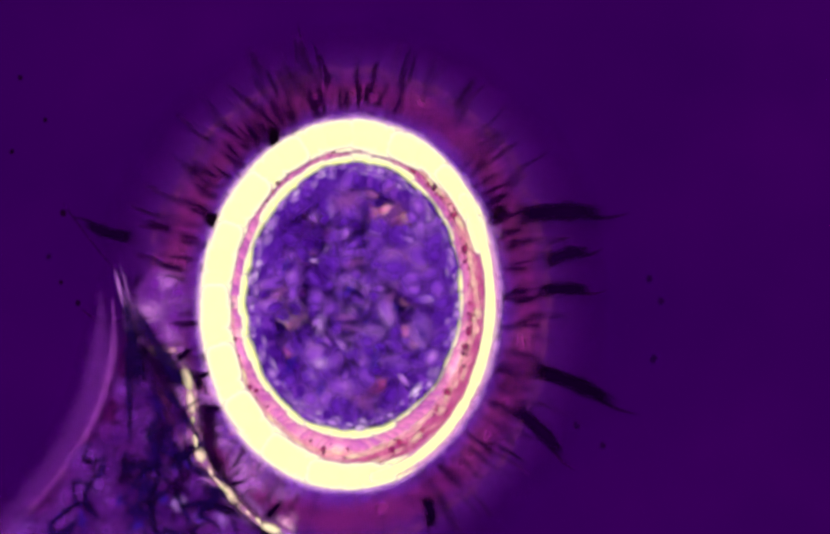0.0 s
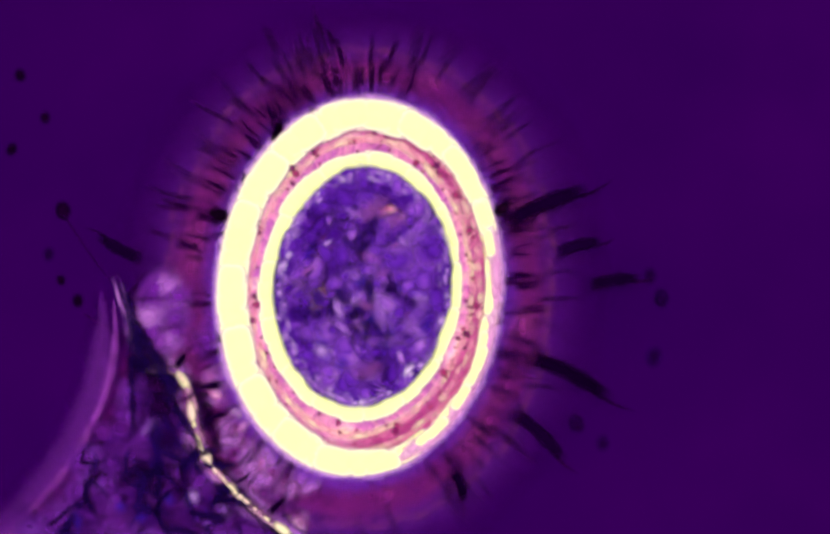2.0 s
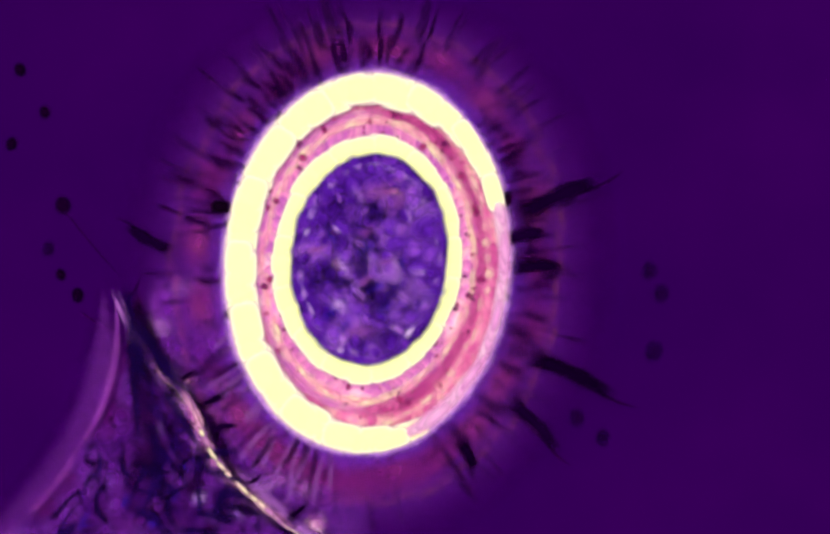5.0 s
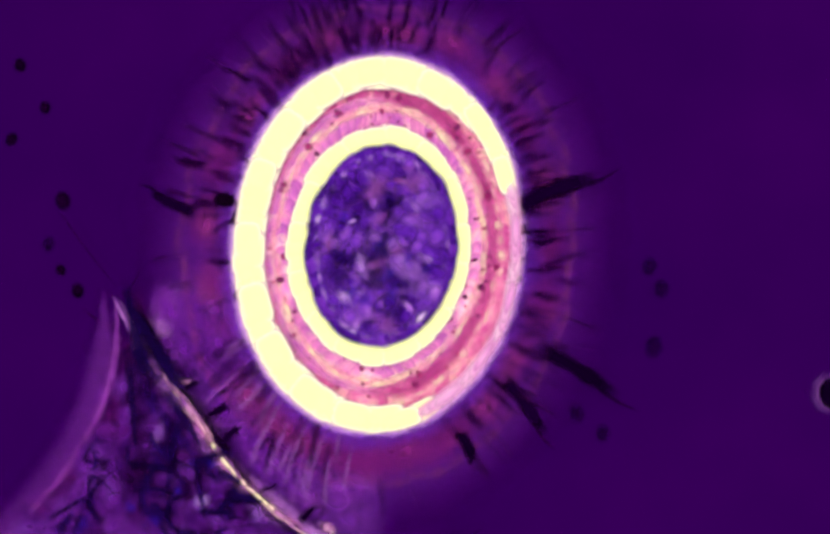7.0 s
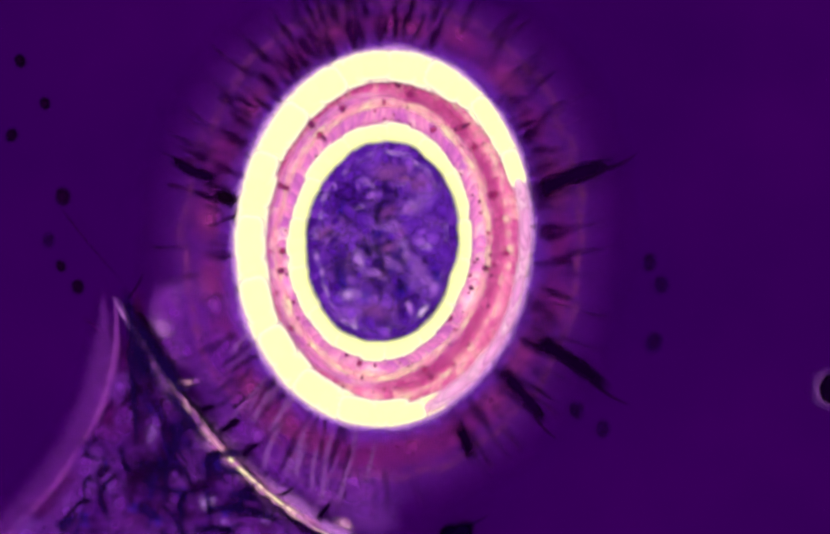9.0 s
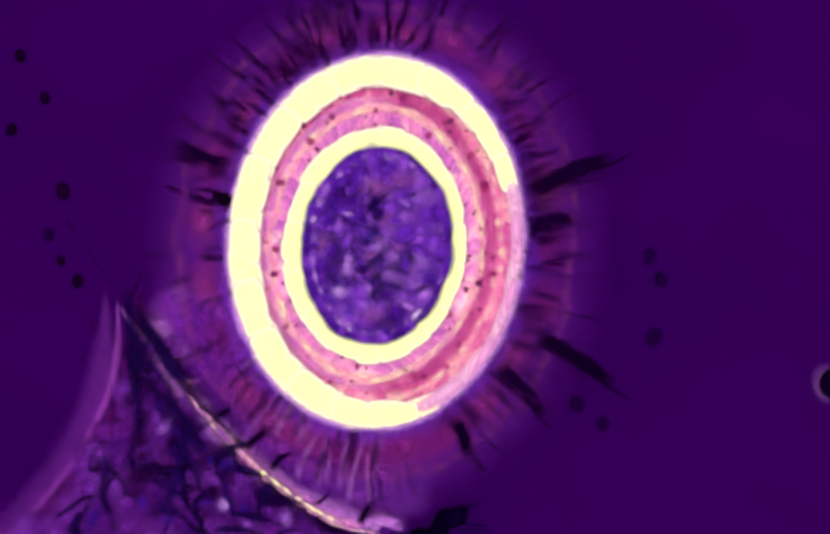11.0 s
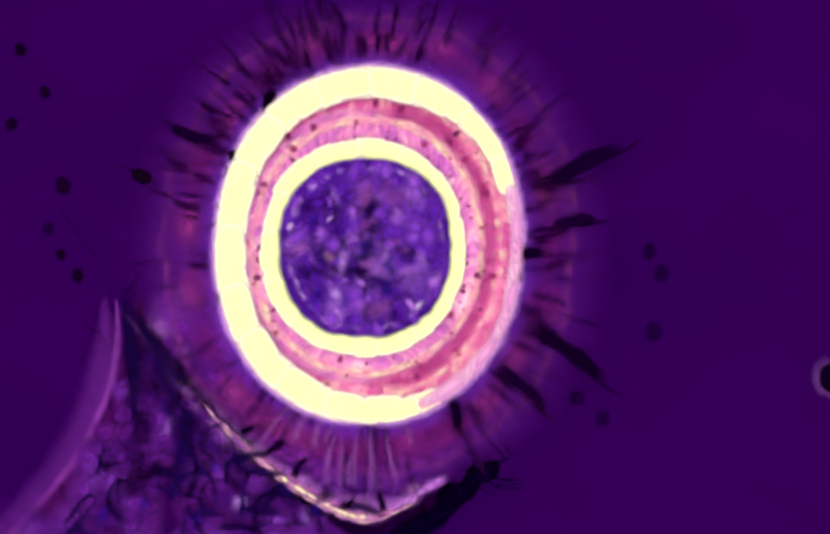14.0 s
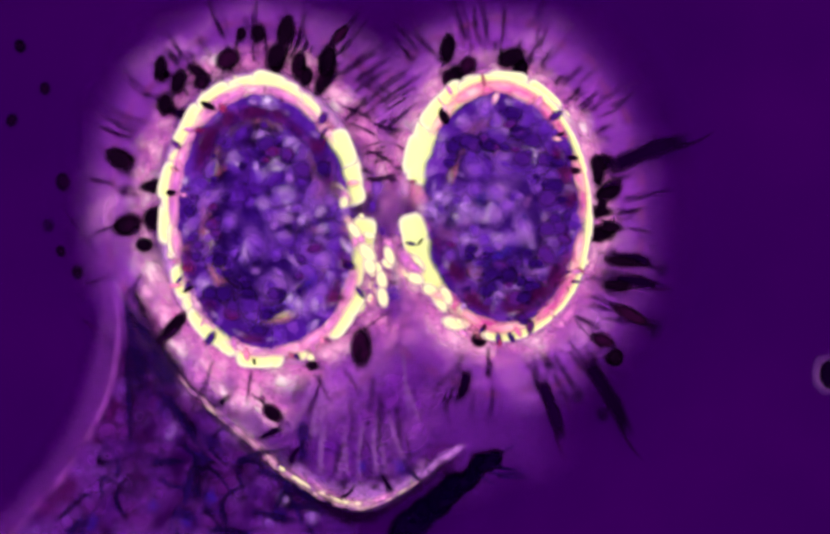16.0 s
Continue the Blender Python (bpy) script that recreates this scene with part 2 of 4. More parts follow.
def part(name, me, material, parent, size, label=""):
    """One mesh object under a thing, with its own fixed size along x, y and z in plan units."""
    ob = new(name, skin(me, material))
    ob.parent = parent
    ob.scale = (size[0] * U, size[1] * U, size[2] * U)
    if label:
        tagged(ob, label)
    return ob


def thing(name, label, category, group=""):
    return tagged(new(name), label, category, group)


CAPS = [dome("cap", wobble=0.0), dome("cap_uneven", wobble=0.22, seed=3), dome("cap_lumpy", wobble=0.3, seed=9), dome("cap_oval", wobble=0.25, seed=14)]
JAGS = [dome("cap_ragged", sides=40, wobble=0.12, seed=21 + i, jag=0.05) for i in range(5)]
BARS = [dome("bar_ragged", sides=44, wobble=0.06, seed=41 + i, jag=0.05, power=3.2) for i in range(5)]
VEILS = [dome("veil", base=False), dome("veil_uneven", wobble=0.2, seed=3, base=False), dome("veil_lumpy", wobble=0.25, seed=9, base=False)]
WORMS = [worm("strand", b, seed=i) for i, b in enumerate((1.0, 1.6, 2.2, 0.6, 1.3))]
WIRES = [worm("curled_strand", b, seed=20 + i, width=0.18, steps=22) for i, b in enumerate((1.6, 2.2, 1.2, 2.6, 1.9))]
THICK = slug("fibre_thick", head=0.9, tail=0.55, bend=0.15)
SLUGS = [slug("fibre"), slug("fibre_bulb", head=0.4, tail=1.0), slug("fibre_curved", head=0.8, tail=0.3, bend=0.3), slug("fibre_thin", head=0.6, tail=0.1, bend=-0.3)]
MOVES = []            # (object, rows), keyed at the end


def move(ob, rows):
    MOVES.append((ob, rows))


# ---- the cell's outline through time: two halves, which part into two daughters ----
# t, centre x, y, half width, half height, lean, squareness above, squareness below
# one round cell at first, then the two halves apart
OUT_WHOLE = [(0, 660, 575, 280, 347, 3, 2, 2), (1.5, 674, 548, 266, 352, 4, 2, 2), (3.5, 697, 530, 268, 358, 4, 2, 2), (4.2, 687, 508, 266, 357, 4, 2, 2), (6.5, 712, 481, 270, 352, 4, 2, 2), (7, 714, 462, 271, 352, 4, 2, 2),
             (9, 724, 450, 277, 353, 4, 2, 2), (11.5, 708, 456, 275, 348, 4, 2, 2), (12.5, 705, 438, 275, 352, 4, 2, 2), (13.5, 695, 452, 280, 347, 4, 2, 2), (14, 697, 462, 288, 333, 3, 2.1, 2.1),
             (14.3, 703, 460, 300, 312, 0, 2.5, 2.2)]
OUT_L = OUT_WHOLE + [(14.5, 695, 462, 302, 298, 0, 2.7, 2.4), (14.7, 640, 455, 260, 288, 0, 2.4, 2.8), (14.9, 575, 430, 210, 275, 0, 2, 3.6),
         (15, 565, 430, 208, 275, 1, 2, 3.4), (15.1, 535, 440, 215, 280, 2, 2, 3), (15.3, 515, 460, 192, 290, 6, 2, 2.4), (15.6, 515, 440, 190, 282, 1, 2, 2.2), (16, 502, 415, 193, 272, -6, 2, 2.2)]
OUT_R = OUT_WHOLE + [(14.5, 708, 462, 302, 298, 0, 2.7, 2.4), (14.7, 785, 458, 240, 272, 0, 2.4, 3), (14.9, 860, 450, 200, 256, 0, 2, 3.4),
         (15.1, 880, 445, 185, 250, 0, 2, 3), (15.3, 893, 430, 170, 255, 0, 2, 2.2), (15.6, 922, 392, 180, 242, 0, 2, 2.2), (16, 941, 392, 178, 253, -4, 2, 2)]
IN_WHOLE = [(0, 668, 560, 198, 250, 3, 2, 2), (1.5, 681, 546, 169, 228, 5, 2, 2), (3.5, 702, 528, 148, 203, 5, 2, 2), (4.2, 691, 501, 146, 199, 5, 2, 2), (6.5, 717, 476, 138, 186, 5, 2, 2), (7, 720, 464, 138, 186, 5, 2, 2),
            (9, 722, 456, 138, 184, 5, 2, 2), (11.5, 710, 463, 138, 182, 5, 2, 2), (12.5, 706, 451, 141, 181, 5, 2, 2), (13.5, 698, 465, 147, 175, 3, 2, 2), (14, 690, 467, 158, 165, 0, 2.2, 2.2),
            (14.3, 690, 463, 176, 150, 0, 2.6, 2.4)]
IN_L = IN_WHOLE + [(14.5, 692, 464, 186, 146, 0, 3, 3), (14.7, 625, 455, 140, 145, 0, 2.6, 3), (14.9, 590, 455, 142, 160, 0, 2, 3),
        (15.1, 555, 450, 145, 190, 4, 2, 2.6), (15.3, 532, 450, 118, 205, 8, 2, 2.3), (15.6, 528, 445, 124, 222, 4, 2, 2.2), (16, 498, 418, 165, 238, -6, 2, 2.2)]
IN_R = IN_WHOLE + [(14.5, 712, 464, 186, 146, 0, 3, 3), (14.7, 775, 460, 145, 125, 0, 2.6, 3), (14.9, 850, 458, 148, 150, 0, 2, 3),
        (15.1, 880, 446, 146, 174, 0, 2, 2.6), (15.3, 893, 428, 136, 200, 0, 2, 2.2), (15.6, 930, 394, 142, 208, 0, 2, 2.2), (16, 950, 390, 148, 216, -4, 2, 2)]
OUT, INN = {-1: OUT_L, 1: OUT_R}, {-1: IN_L, 1: IN_R}
RIM_TIMES = (0, 0.5, 1, 1.5, 2.5, 3.5, 4.2, 5.4, 6.5, 7, 8, 9, 10.2, 11.5, 12.1, 12.5, 13, 13.5, 14, 14.3, 14.5, 14.7, 14.9, 15, 15.1, 15.3, 15.6, 16)


def outline(table, side, u, t):
    """A point of one half's outline, u from the top (0) round the far side to the bottom (1)."""
    cx, cy, a, b, lean, na, nb = lerp_rows(table[side], t)
    ox, _, oa = lerp_rows(table[-side], t)[:3]
    ratio = min(0.985, max(0.0, abs(cx - ox) / (a + oa)))
    n = na if u < 0.5 else nb
    h = math.acos(-ratio ** (n / 2)) if ratio > 0 else math.pi / 2
    al = h * (1 - 2 * u)
    c, s = math.cos(al), math.sin(al)
    x = side * a * math.copysign(abs(c) ** (2 / n), c)
    y = -b * math.copysign(abs(s) ** (2 / n), s)
    k = radians(lean)
    return Vector((cx + x * math.cos(k) - y * math.sin(k), cy + x * math.sin(k) + y * math.cos(k)))


def frame_at(table, side, u, t):
    """Point, outward direction and the turn of the tangent, in degrees."""
    p = outline(table, side, u, t)
    q0, q1 = outline(table, side, max(0, u - 0.02), t), outline(table, side, min(1, u + 0.02), t)
    d = (q1 - q0).normalized() * -side
    nrm = Vector((-d.y, d.x))
    mid = Vector(lerp_rows(table[side], t)[:2])
    if nrm.dot(p - mid) < 0:
        nrm = -nrm
    return p, nrm, math.degrees(math.atan2(-nrm.y, nrm.x))


def centre(t):
    a, b = lerp_rows(OUT_L, t), lerp_rows(OUT_R, t)
    return place((a[0] + b[0]) / 2, (a[1] + b[1]) / 2, t, 0)


# ---- dish ----
def build_dish():
    bm = bmesh.new()
    bmesh.ops.create_grid(bm, x_segments=24, y_segments=24, size=60)
    me = finish("dish_floor", bm)
    me.materials.append(DISH)
    tagged(new("dish_floor", me), "plain violet plastic floor of the culture dish", "dish", kind="structure")


# ---- the dividing cell ----
def build_cell():
    cell = thing("dividing_cell", "rounded dividing cell with bright cream rims on the dish", "cell")
    move(cell, [(t, Matrix.Translation(centre(t))) for t in RIM_TIMES])

    def follow(ob, fn, times=RIM_TIMES):
        """fn(t): x, y, z, turn in the plan; keyed in the cell's own space."""
        rows = []
        for t in times:
            x, y, z, turn = fn(t)
            rows.append((t, Matrix.Translation(place(x, y, t, z) - centre(t)) @ pose(0, 0, 0, 0, 0, turn)))
        move(ob, rows)

    # thin plates round the cell: a reddish skirt, and veils that paint its halo glow
    def skirts_and_halos(name, count, mat, radius, out, z0, label, late=0):
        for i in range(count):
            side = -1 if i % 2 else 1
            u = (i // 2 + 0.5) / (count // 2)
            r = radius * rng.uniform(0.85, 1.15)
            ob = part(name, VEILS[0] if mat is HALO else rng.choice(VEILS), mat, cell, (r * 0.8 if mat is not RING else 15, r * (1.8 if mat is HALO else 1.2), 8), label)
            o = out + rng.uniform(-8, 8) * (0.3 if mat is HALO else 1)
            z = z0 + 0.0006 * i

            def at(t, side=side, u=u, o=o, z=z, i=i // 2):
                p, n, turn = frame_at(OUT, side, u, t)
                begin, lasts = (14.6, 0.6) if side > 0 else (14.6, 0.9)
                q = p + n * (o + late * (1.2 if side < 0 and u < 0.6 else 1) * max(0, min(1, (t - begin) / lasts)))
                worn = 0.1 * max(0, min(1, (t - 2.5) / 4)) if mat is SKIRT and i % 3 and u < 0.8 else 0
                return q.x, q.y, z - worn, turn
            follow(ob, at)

    skirts_and_halos("violet_skirt", 30, OUTER, 195, 52, 0.006, "thin violet plate painted as soft glow round the cell")
    skirts_and_halos("reddish_skirt", 64, SKIRT, 80, 50, 0.03, "thin reddish skirt plate")
    skirts_and_halos("faint_ring", 60, RING, 40, 98, 0.085, "faint reddish ring round the skirt")
    skirts_and_halos("violet_fringe", 64, VIOLET, 72, -4, 0.075, "violet plate painted as halo glow along the rim")
    skirts_and_halos("pale_fringe", 120, HALO, 27, -3, 0.10, "pale lilac plate painted as halo glow along the rim")
    skirts_and_halos("blush_fringe", 90, BLUSH, 62, -80, 0.125, "blush plate painted as glow close to the rim", 96)
    skirts_and_halos("rosy_fringe", 56, GLOW, 155, -110, 0.06, "rosy plate painted as glow that spreads as the cell divides", 154)

    # fine dark retraction fibres, set like rays in a close inner and a looser outer row, fewest over the lamella
    for i in range(260):
        side = 1 if i % 2 else -1
        u = rng.uniform(0.0, 0.98)
        if u > 0.6 and (side < 0 or u > 0.85) and i % 3:
            u = rng.uniform(0.0, 0.5)
        if side < 0 and u > 0.42 and i % 4:
            u = rng.uniform(0.0, 0.4)
        inner = i % 5 < 3
        o, ln, w = (rng.uniform(6, 36), rng.uniform(34, 74), rng.uniform(9, 17)) if inner else (rng.uniform(46, 86), rng.uniform(44, 96), rng.uniform(9, 17))
        skew = rng.uniform(-8, 8) if i % 7 else rng.uniform(-24, 24)
        soft = not inner and i % 3 > 0 or u > 0.55
        ob = part("fibre", rng.choice(SLUGS), STREAK if soft else FIBRE, cell, (ln * 1.25 if soft else ln, w * 1.2 if soft else w, w), "fine dark retraction fibre")
        wob = [(rng.uniform(-6, 6), rng.uniform(-5, 5)) for _ in RIM_TIMES]

        def at(t, side=side, u=u, o=o, skew=skew, wob=wob, i=i):
            p, n, turn = frame_at(OUT, side, u, t)
            q = p + n * (o + wob[RIM_TIMES.index(t)][0])
            sink = 0.07 * max(0, min(1, (t - 14.6) / 0.5)) if i % 3 else 0
            return q.x, q.y, 0.155 + 0.0002 * i - sink, turn + skew + wob[RIM_TIMES.index(t)][1]
        follow(ob, at)

    # cortex between the rims: mauve plates inside, pink plates outside
    for name, mat, share, wid, count, z0 in (("pink_cortex", PINK, 0.66, 46, 96, 0.20), ("mauve_cortex", MAUVE, 0.36, 36, 96, 0.225)):
        for i in range(count):
            side = -1 if i % 2 else 1
            u = (i // 2 + 0.5) / (count // 2)
            ang = math.pi / 2 + math.pi * u * (1 if side < 0 else -1)
            far = name == "pink_cortex" and math.cos(ang + 0.5) > 0.3
            ob = part(name, VEILS[1 + i % 2], mat, cell, (wid * 1.15, (70 if far else 58) * rng.uniform(0.9, 1.2), 6))
            z = z0 + 0.0004 * (i % 60)

            def at(t, side=side, u=u, z=z, share=share):
                p, n, turn = frame_at(OUT, side, u, t)
                q = outline(INN, side, u, t)
                m = p - n * max(46, (1 - share) * (p - q).length)
                return m.x, m.y, z, turn
            follow(ob, at)

    # a crimson band along the thin side of the rim, with a lumpy peach line outside it
    for i in range(64):
        u = 0.04 + 0.9 * (i % 32) / 31
        band = i < 32
        sz = (rng.uniform(17, 26), rng.uniform(40, 58), 6) if band else (rng.uniform(7, 13), rng.uniform(16, 34), 6)
        ob = part("crimson_band" if band else "peach_lump", VEILS[i % 3], CRIMSON if band else PEACH, cell, sz, "crimson band of the cortex" if band else "peach lump in the cortex")
        off = rng.uniform(-5, 5)

        def at(t, u=u, i=i, band=band, off=off):
            p, n, turn = frame_at(OUT, 1, u, t)
            d = (p - outline(INN, 1, u, t)).length
            m = p - n * (max(40, d * (0.44 if band else 0.27)) + off)
            return m.x, m.y, (0.2505 if band else 0.2525) + 0.00005 * (i % 32) - 0.06 * max(0, min(1, (t - 14.1) / 0.4)), turn
        follow(ob, at)

    # cream lumps that fill the cortex while the cell pinches in two
    for i in range(50):
        side = -1 if i % 2 else 1
        u, f = rng.uniform(0, 1), rng.uniform(0.15, 0.8)
        sz = rng.uniform(16, 32)
        ob = part("cream_lump", BARS[i % 5], CREAM, cell, (sz * 0.8, sz * rng.uniform(0.8, 1.3), 6), "bright cream lump of the cortex")
        start = (14.0 if side > 0 and 0.3 < u < 0.75 else 14.35) + rng.uniform(0, 0.35)
        wob = [(rng.uniform(-6, 6), rng.uniform(-14, 14)) for _ in RIM_TIMES]

        def at(t, side=side, u=u, f=f, i=i, start=start, wob=wob):
            p, n, turn = frame_at(OUT, side, u, t)
            q = outline(INN, side, u, t)
            k = max(0, min(1, (t - start) / 0.3)) * (1 - max(0, min(1, (t - 15.15) / 0.35)))
            e = wob[RIM_TIMES.index(t)]
            m = (p - n * 38).lerp((p - n * 26).lerp(q, f), k)
            return m.x, m.y + e[0] * k, 0.13 + 0.14 * k + 0.0001 * i, turn + e[1]
        follow(ob, at)

    def sunk(side, u, t):
        """How far a piece of the rim has sunk back under the plasm, at the end, where the daughters' rims open."""
        gap = max(0, 1 - abs(u - 0.72) / 0.2) if side > 0 else max(0, 1 - abs(u - 0.8) / 0.05)
        broken = max(0, math.sin(41 * u + 2 * side) + math.sin(19 * u + side) - 0.8)
        return min(1, 2.5 * gap + 4 * broken) * max(0, min(1, (t - 15.2) / 0.5))

    # outer rim, thicker above and on the far side from the free dish
    for i in range(120):
        side = -1 if i % 2 else 1
        u = (i // 2) / 59
        ang = math.pi / 2 + math.pi * u * (1 if side < 0 else -1)
        w = 52 - 34 * max(0, math.cos(ang + 0.25)) + rng.uniform(-4, 4)
        soft = math.cos(ang + 0.35) > 0.72
        ob = part("outer_rim", VEILS[i % 3] if soft else BARS[i % 5], ROSY if soft else CREAM, cell, (w / 2 + (5 if soft else 4), 60 if soft else rng.uniform(34, 46), 9), "soft rosy piece of the outer rim" if soft else "bright cream piece of the outer rim")
        z = 0.26 + 0.0003 * (i * 17 % 40)

        wob = [(rng.uniform(-1, 1), rng.uniform(-1, 1)) for _ in RIM_TIMES]

        def at(t, side=side, u=u, w=w, z=z, wob=wob):
            p, n, turn = frame_at(OUT, side, u, t)
            k = sunk(side, u, t)
            e = 2.2 + 7 * max(0, min(1, (t - 14) / 0.8))
            dn, da = wob[RIM_TIMES.index(t)]
            q = p - n * (w / 2 + 34 * k + e * dn)
            return q.x, q.y, z - 0.12 * k, turn + e * da
        follow(ob, at)

    # more of the rim where it is thin: it sinks away early, and comes up again as the daughters round up
    for i in range(46):
        early = i < 24
        u = 0.3 + 0.6 * i / 23 if early else 0.2 + 0.58 * (i - 24) / 21
        ob = part("outer_rim", BARS[i % 5], CREAM, cell, (rng.uniform(8, 12), 30, 9) if early else (rng.uniform(13, 18), 30, 9), "bright cream piece of the outer rim")
        shift = rng.uniform(0, 1.5)

        def at(t, u=u, i=i, early=early, shift=shift):
            p, n, turn = frame_at(OUT, 1, u, t)
            k = max(0, min(1, 1 - (t - 1 - shift) / 2.5)) if early else max(0, min(1, (t - 14) / 0.4))
            q = p - n * (46 - (32 if early else 30) * k)
            return q.x, q.y, 0.16 + 0.115 * k + 0.0003 * (i % 24), turn
        follow(ob, at)

    # crumbs of the rim, thrown up as it breaks
    for i in range(90):
        side = -1 if i % 2 else 1
        u, o, sz = rng.uniform(0, 1), rng.uniform(-50, 2), rng.uniform(8, 14)
        ob = part("rim_crumb", JAGS[i % 5], CRUMB, cell, (sz, sz * rng.uniform(0.9, 1.8), 6), "bright cream crumb of the rim")
        start = 14.25 + rng.uniform(0, 0.5)
        wob = [(rng.uniform(-6, 6), rng.uniform(-30, 30)) for _ in RIM_TIMES]

        def at(t, side=side, u=u, o=o, i=i, start=start, wob=wob):
            p, n, turn = frame_at(OUT, side, u, t)
            k = max(0, min(1, (t - start) / 0.3))
            e = wob[RIM_TIMES.index(t)]
            q = p + n * (o * k - 24 * (1 - k) + e[0] * k)
            return q.x, q.y, 0.14 + 0.1 * k + 0.0002 * i, turn + 31 * (i % 7 - 3) + e[1]
        follow(ob, at)

    # a thin peach line between the rims
    for i in range(96):
        side = -1 if i % 2 else 1
        u = (i // 2 + 0.5) / 48
        ob = part("middle_rim", VEILS[i % 3], PEACH, cell, (rng.uniform(7, 13), 36, 6), "thin peach line in the cortex")
        off = rng.uniform(-5, 5)

        def at(t, side=side, u=u, off=off, i=i):
            p, n, turn = frame_at(OUT, side, u, t)
            q = outline(INN, side, u, t)
            m = p - n * (max(26, (p - q).length * 0.56) + off)
            return m.x, m.y, 0.251 + 0.0001 * (i % 40), turn
        follow(ob, at)

    # dark red specks scattered in the cortex
    for i in range(100):
        side = rng.choice((-1, 1))
        u, f = rng.uniform(0, 1), rng.uniform(0.0, 1.0)
        sz = rng.uniform(3, 6) if i % 4 else rng.uniform(7, 11)
        ob = part("red_speck", CAPS[i % 4], SPECK, cell, (sz, sz * rng.uniform(0.6, 1), 5))
        wob = [(rng.uniform(-0.02, 0.02), rng.uniform(-5, 5)) for _ in RIM_TIMES]

        def at(t, side=side, u=u, f=f, wob=wob, i=i):
            du, dn = wob[RIM_TIMES.index(t)]
            uu = min(1, max(0, u + du))
            p, n, turn = frame_at(OUT, side, uu, t)
            d = (p - outline(INN, side, uu, t)).length
            m = p - n * (45 + max(10, d - 80) * f + dn)
            return m.x, m.y, 0.256 + 0.0001 * i, turn
        follow(ob, at)

    # inner rim
    for i in range(96):
        side = -1 if i % 2 else 1
        u = (i // 2) / 47
        ang = math.pi / 2 + math.pi * u * (1 if side < 0 else -1)
        w = 40 - 11 * max(0, math.cos(ang)) + rng.uniform(-4, 4)
        ob = part("inner_rim", BARS[i % 5], CREAM, cell, (w / 2 + 1, rng.uniform(25, 34), 8), "bright cream piece of the inner rim")
        z = 0.272 + 0.0002 * (i * 17 % 40)

        def at(t, side=side, u=u, w=w, z=z, i=i):
            p, n, turn = frame_at(INN, side, u, t)
            k = sunk(side, u, t)
            q = p + n * (w / 2 - 14 * k - 22 * max(0, 1 - t / 3) - 20 * max(0, min(1, (t - 15.2) / 0.8)))
            hide = 0.06 * max(0, 1 - t / 1.5) if i % 3 and (u > 0.72 or side > 0) else 0
            return q.x, q.y, z - hide - 0.22 * min(1, 2 * k + 0.8 * max(0, min(1, (t - 15.6) / 0.4))), turn
        follow(ob, at)

    def closed(side, u, t):
        """The inner outline, closed by a straight line where the halves meet (u below 0 and above 1)."""
        p = outline(INN, side, min(1, max(0, u)), t)
        if 0 <= u <= 1:
            return p
        mid = (outline(INN, side, 0, t) + outline(INN, side, 1, t)) / 2
        return p.lerp(mid, abs(u - min(1, max(0, u))) / 0.2)

    # the plasm: a dark body in each half and granules over it
    for side in (-1, 1):
        ob = part("plasm_body", dome("body", sides=40, rise=0.5, wobble=0.05, seed=5), BODY, cell, (112, 142, 84), "dark violet inner body")

        def at(t, side=side):
            c = lerp_rows(INN[side], t)
            return c[0], c[1], 0.1, 0
        follow(ob, at)
    for i in range(120):
        side = -1 if i % 2 else 1
        u = (i // 2 + 0.5) / 60
        ob = part("plasm_border", VEILS[1 + i % 2], EDGING, cell, (rng.uniform(24, 34), rng.uniform(24, 52), 6))

        wob = [rng.uniform(-5, 5) for _ in RIM_TIMES]

        def at(t, side=side, u=u, i=i, wob=wob):
            p, n, turn = frame_at(INN, side, u, t)
            q = p - n * (22 - 2 * max(0, min(1, (t - 15) / 0.6)) + wob[RIM_TIMES.index(t)] * (3 if 14.75 < t < 15.4 else 1))
            return q.x, q.y, 0.294 + 0.0001 * (i % 30), turn
        follow(ob, at)
    fine_times = tuple(x / 2 for x in range(0, 28)) + (14, 14.3, 14.5, 14.7, 14.9, 15.1, 15.3, 15.6, 16)
    for i in range(220):
        side = -1 if i % 2 else 1
        r, u = math.sqrt(rng.uniform(0.0, 0.97)), rng.uniform(-0.2, 1.2)
        big = i < 130
        s = rng.uniform(30, 54) if big else rng.uniform(12, 28)
        ob = part("granule", VEILS[i % 3], GRAIN, cell, (s, s * rng.uniform(0.4, 1), 10))
        z = (0.302 if big else 0.33) + 0.0002 * (i % 130)
        wob = [(rng.uniform(-9, 9), rng.uniform(-9, 9), rng.uniform(-35, 35)) for _ in fine_times]
        a0 = rng.uniform(0, 360)

        def at(t, side=side, u=u, r=r, z=z, wob=wob, a0=a0, s=s):
            c = Vector(lerp_rows(INN[side], t)[:2])
            b = closed(side, u, t) - c
            p = c + b * r * max(0.2, 1 - 0.5 * s / max(1, b.length))
            dx, dy, da = wob[fine_times.index(t)]
            return p.x + dx, p.y + dy, z, a0 + da
        follow(ob, at, fine_times)

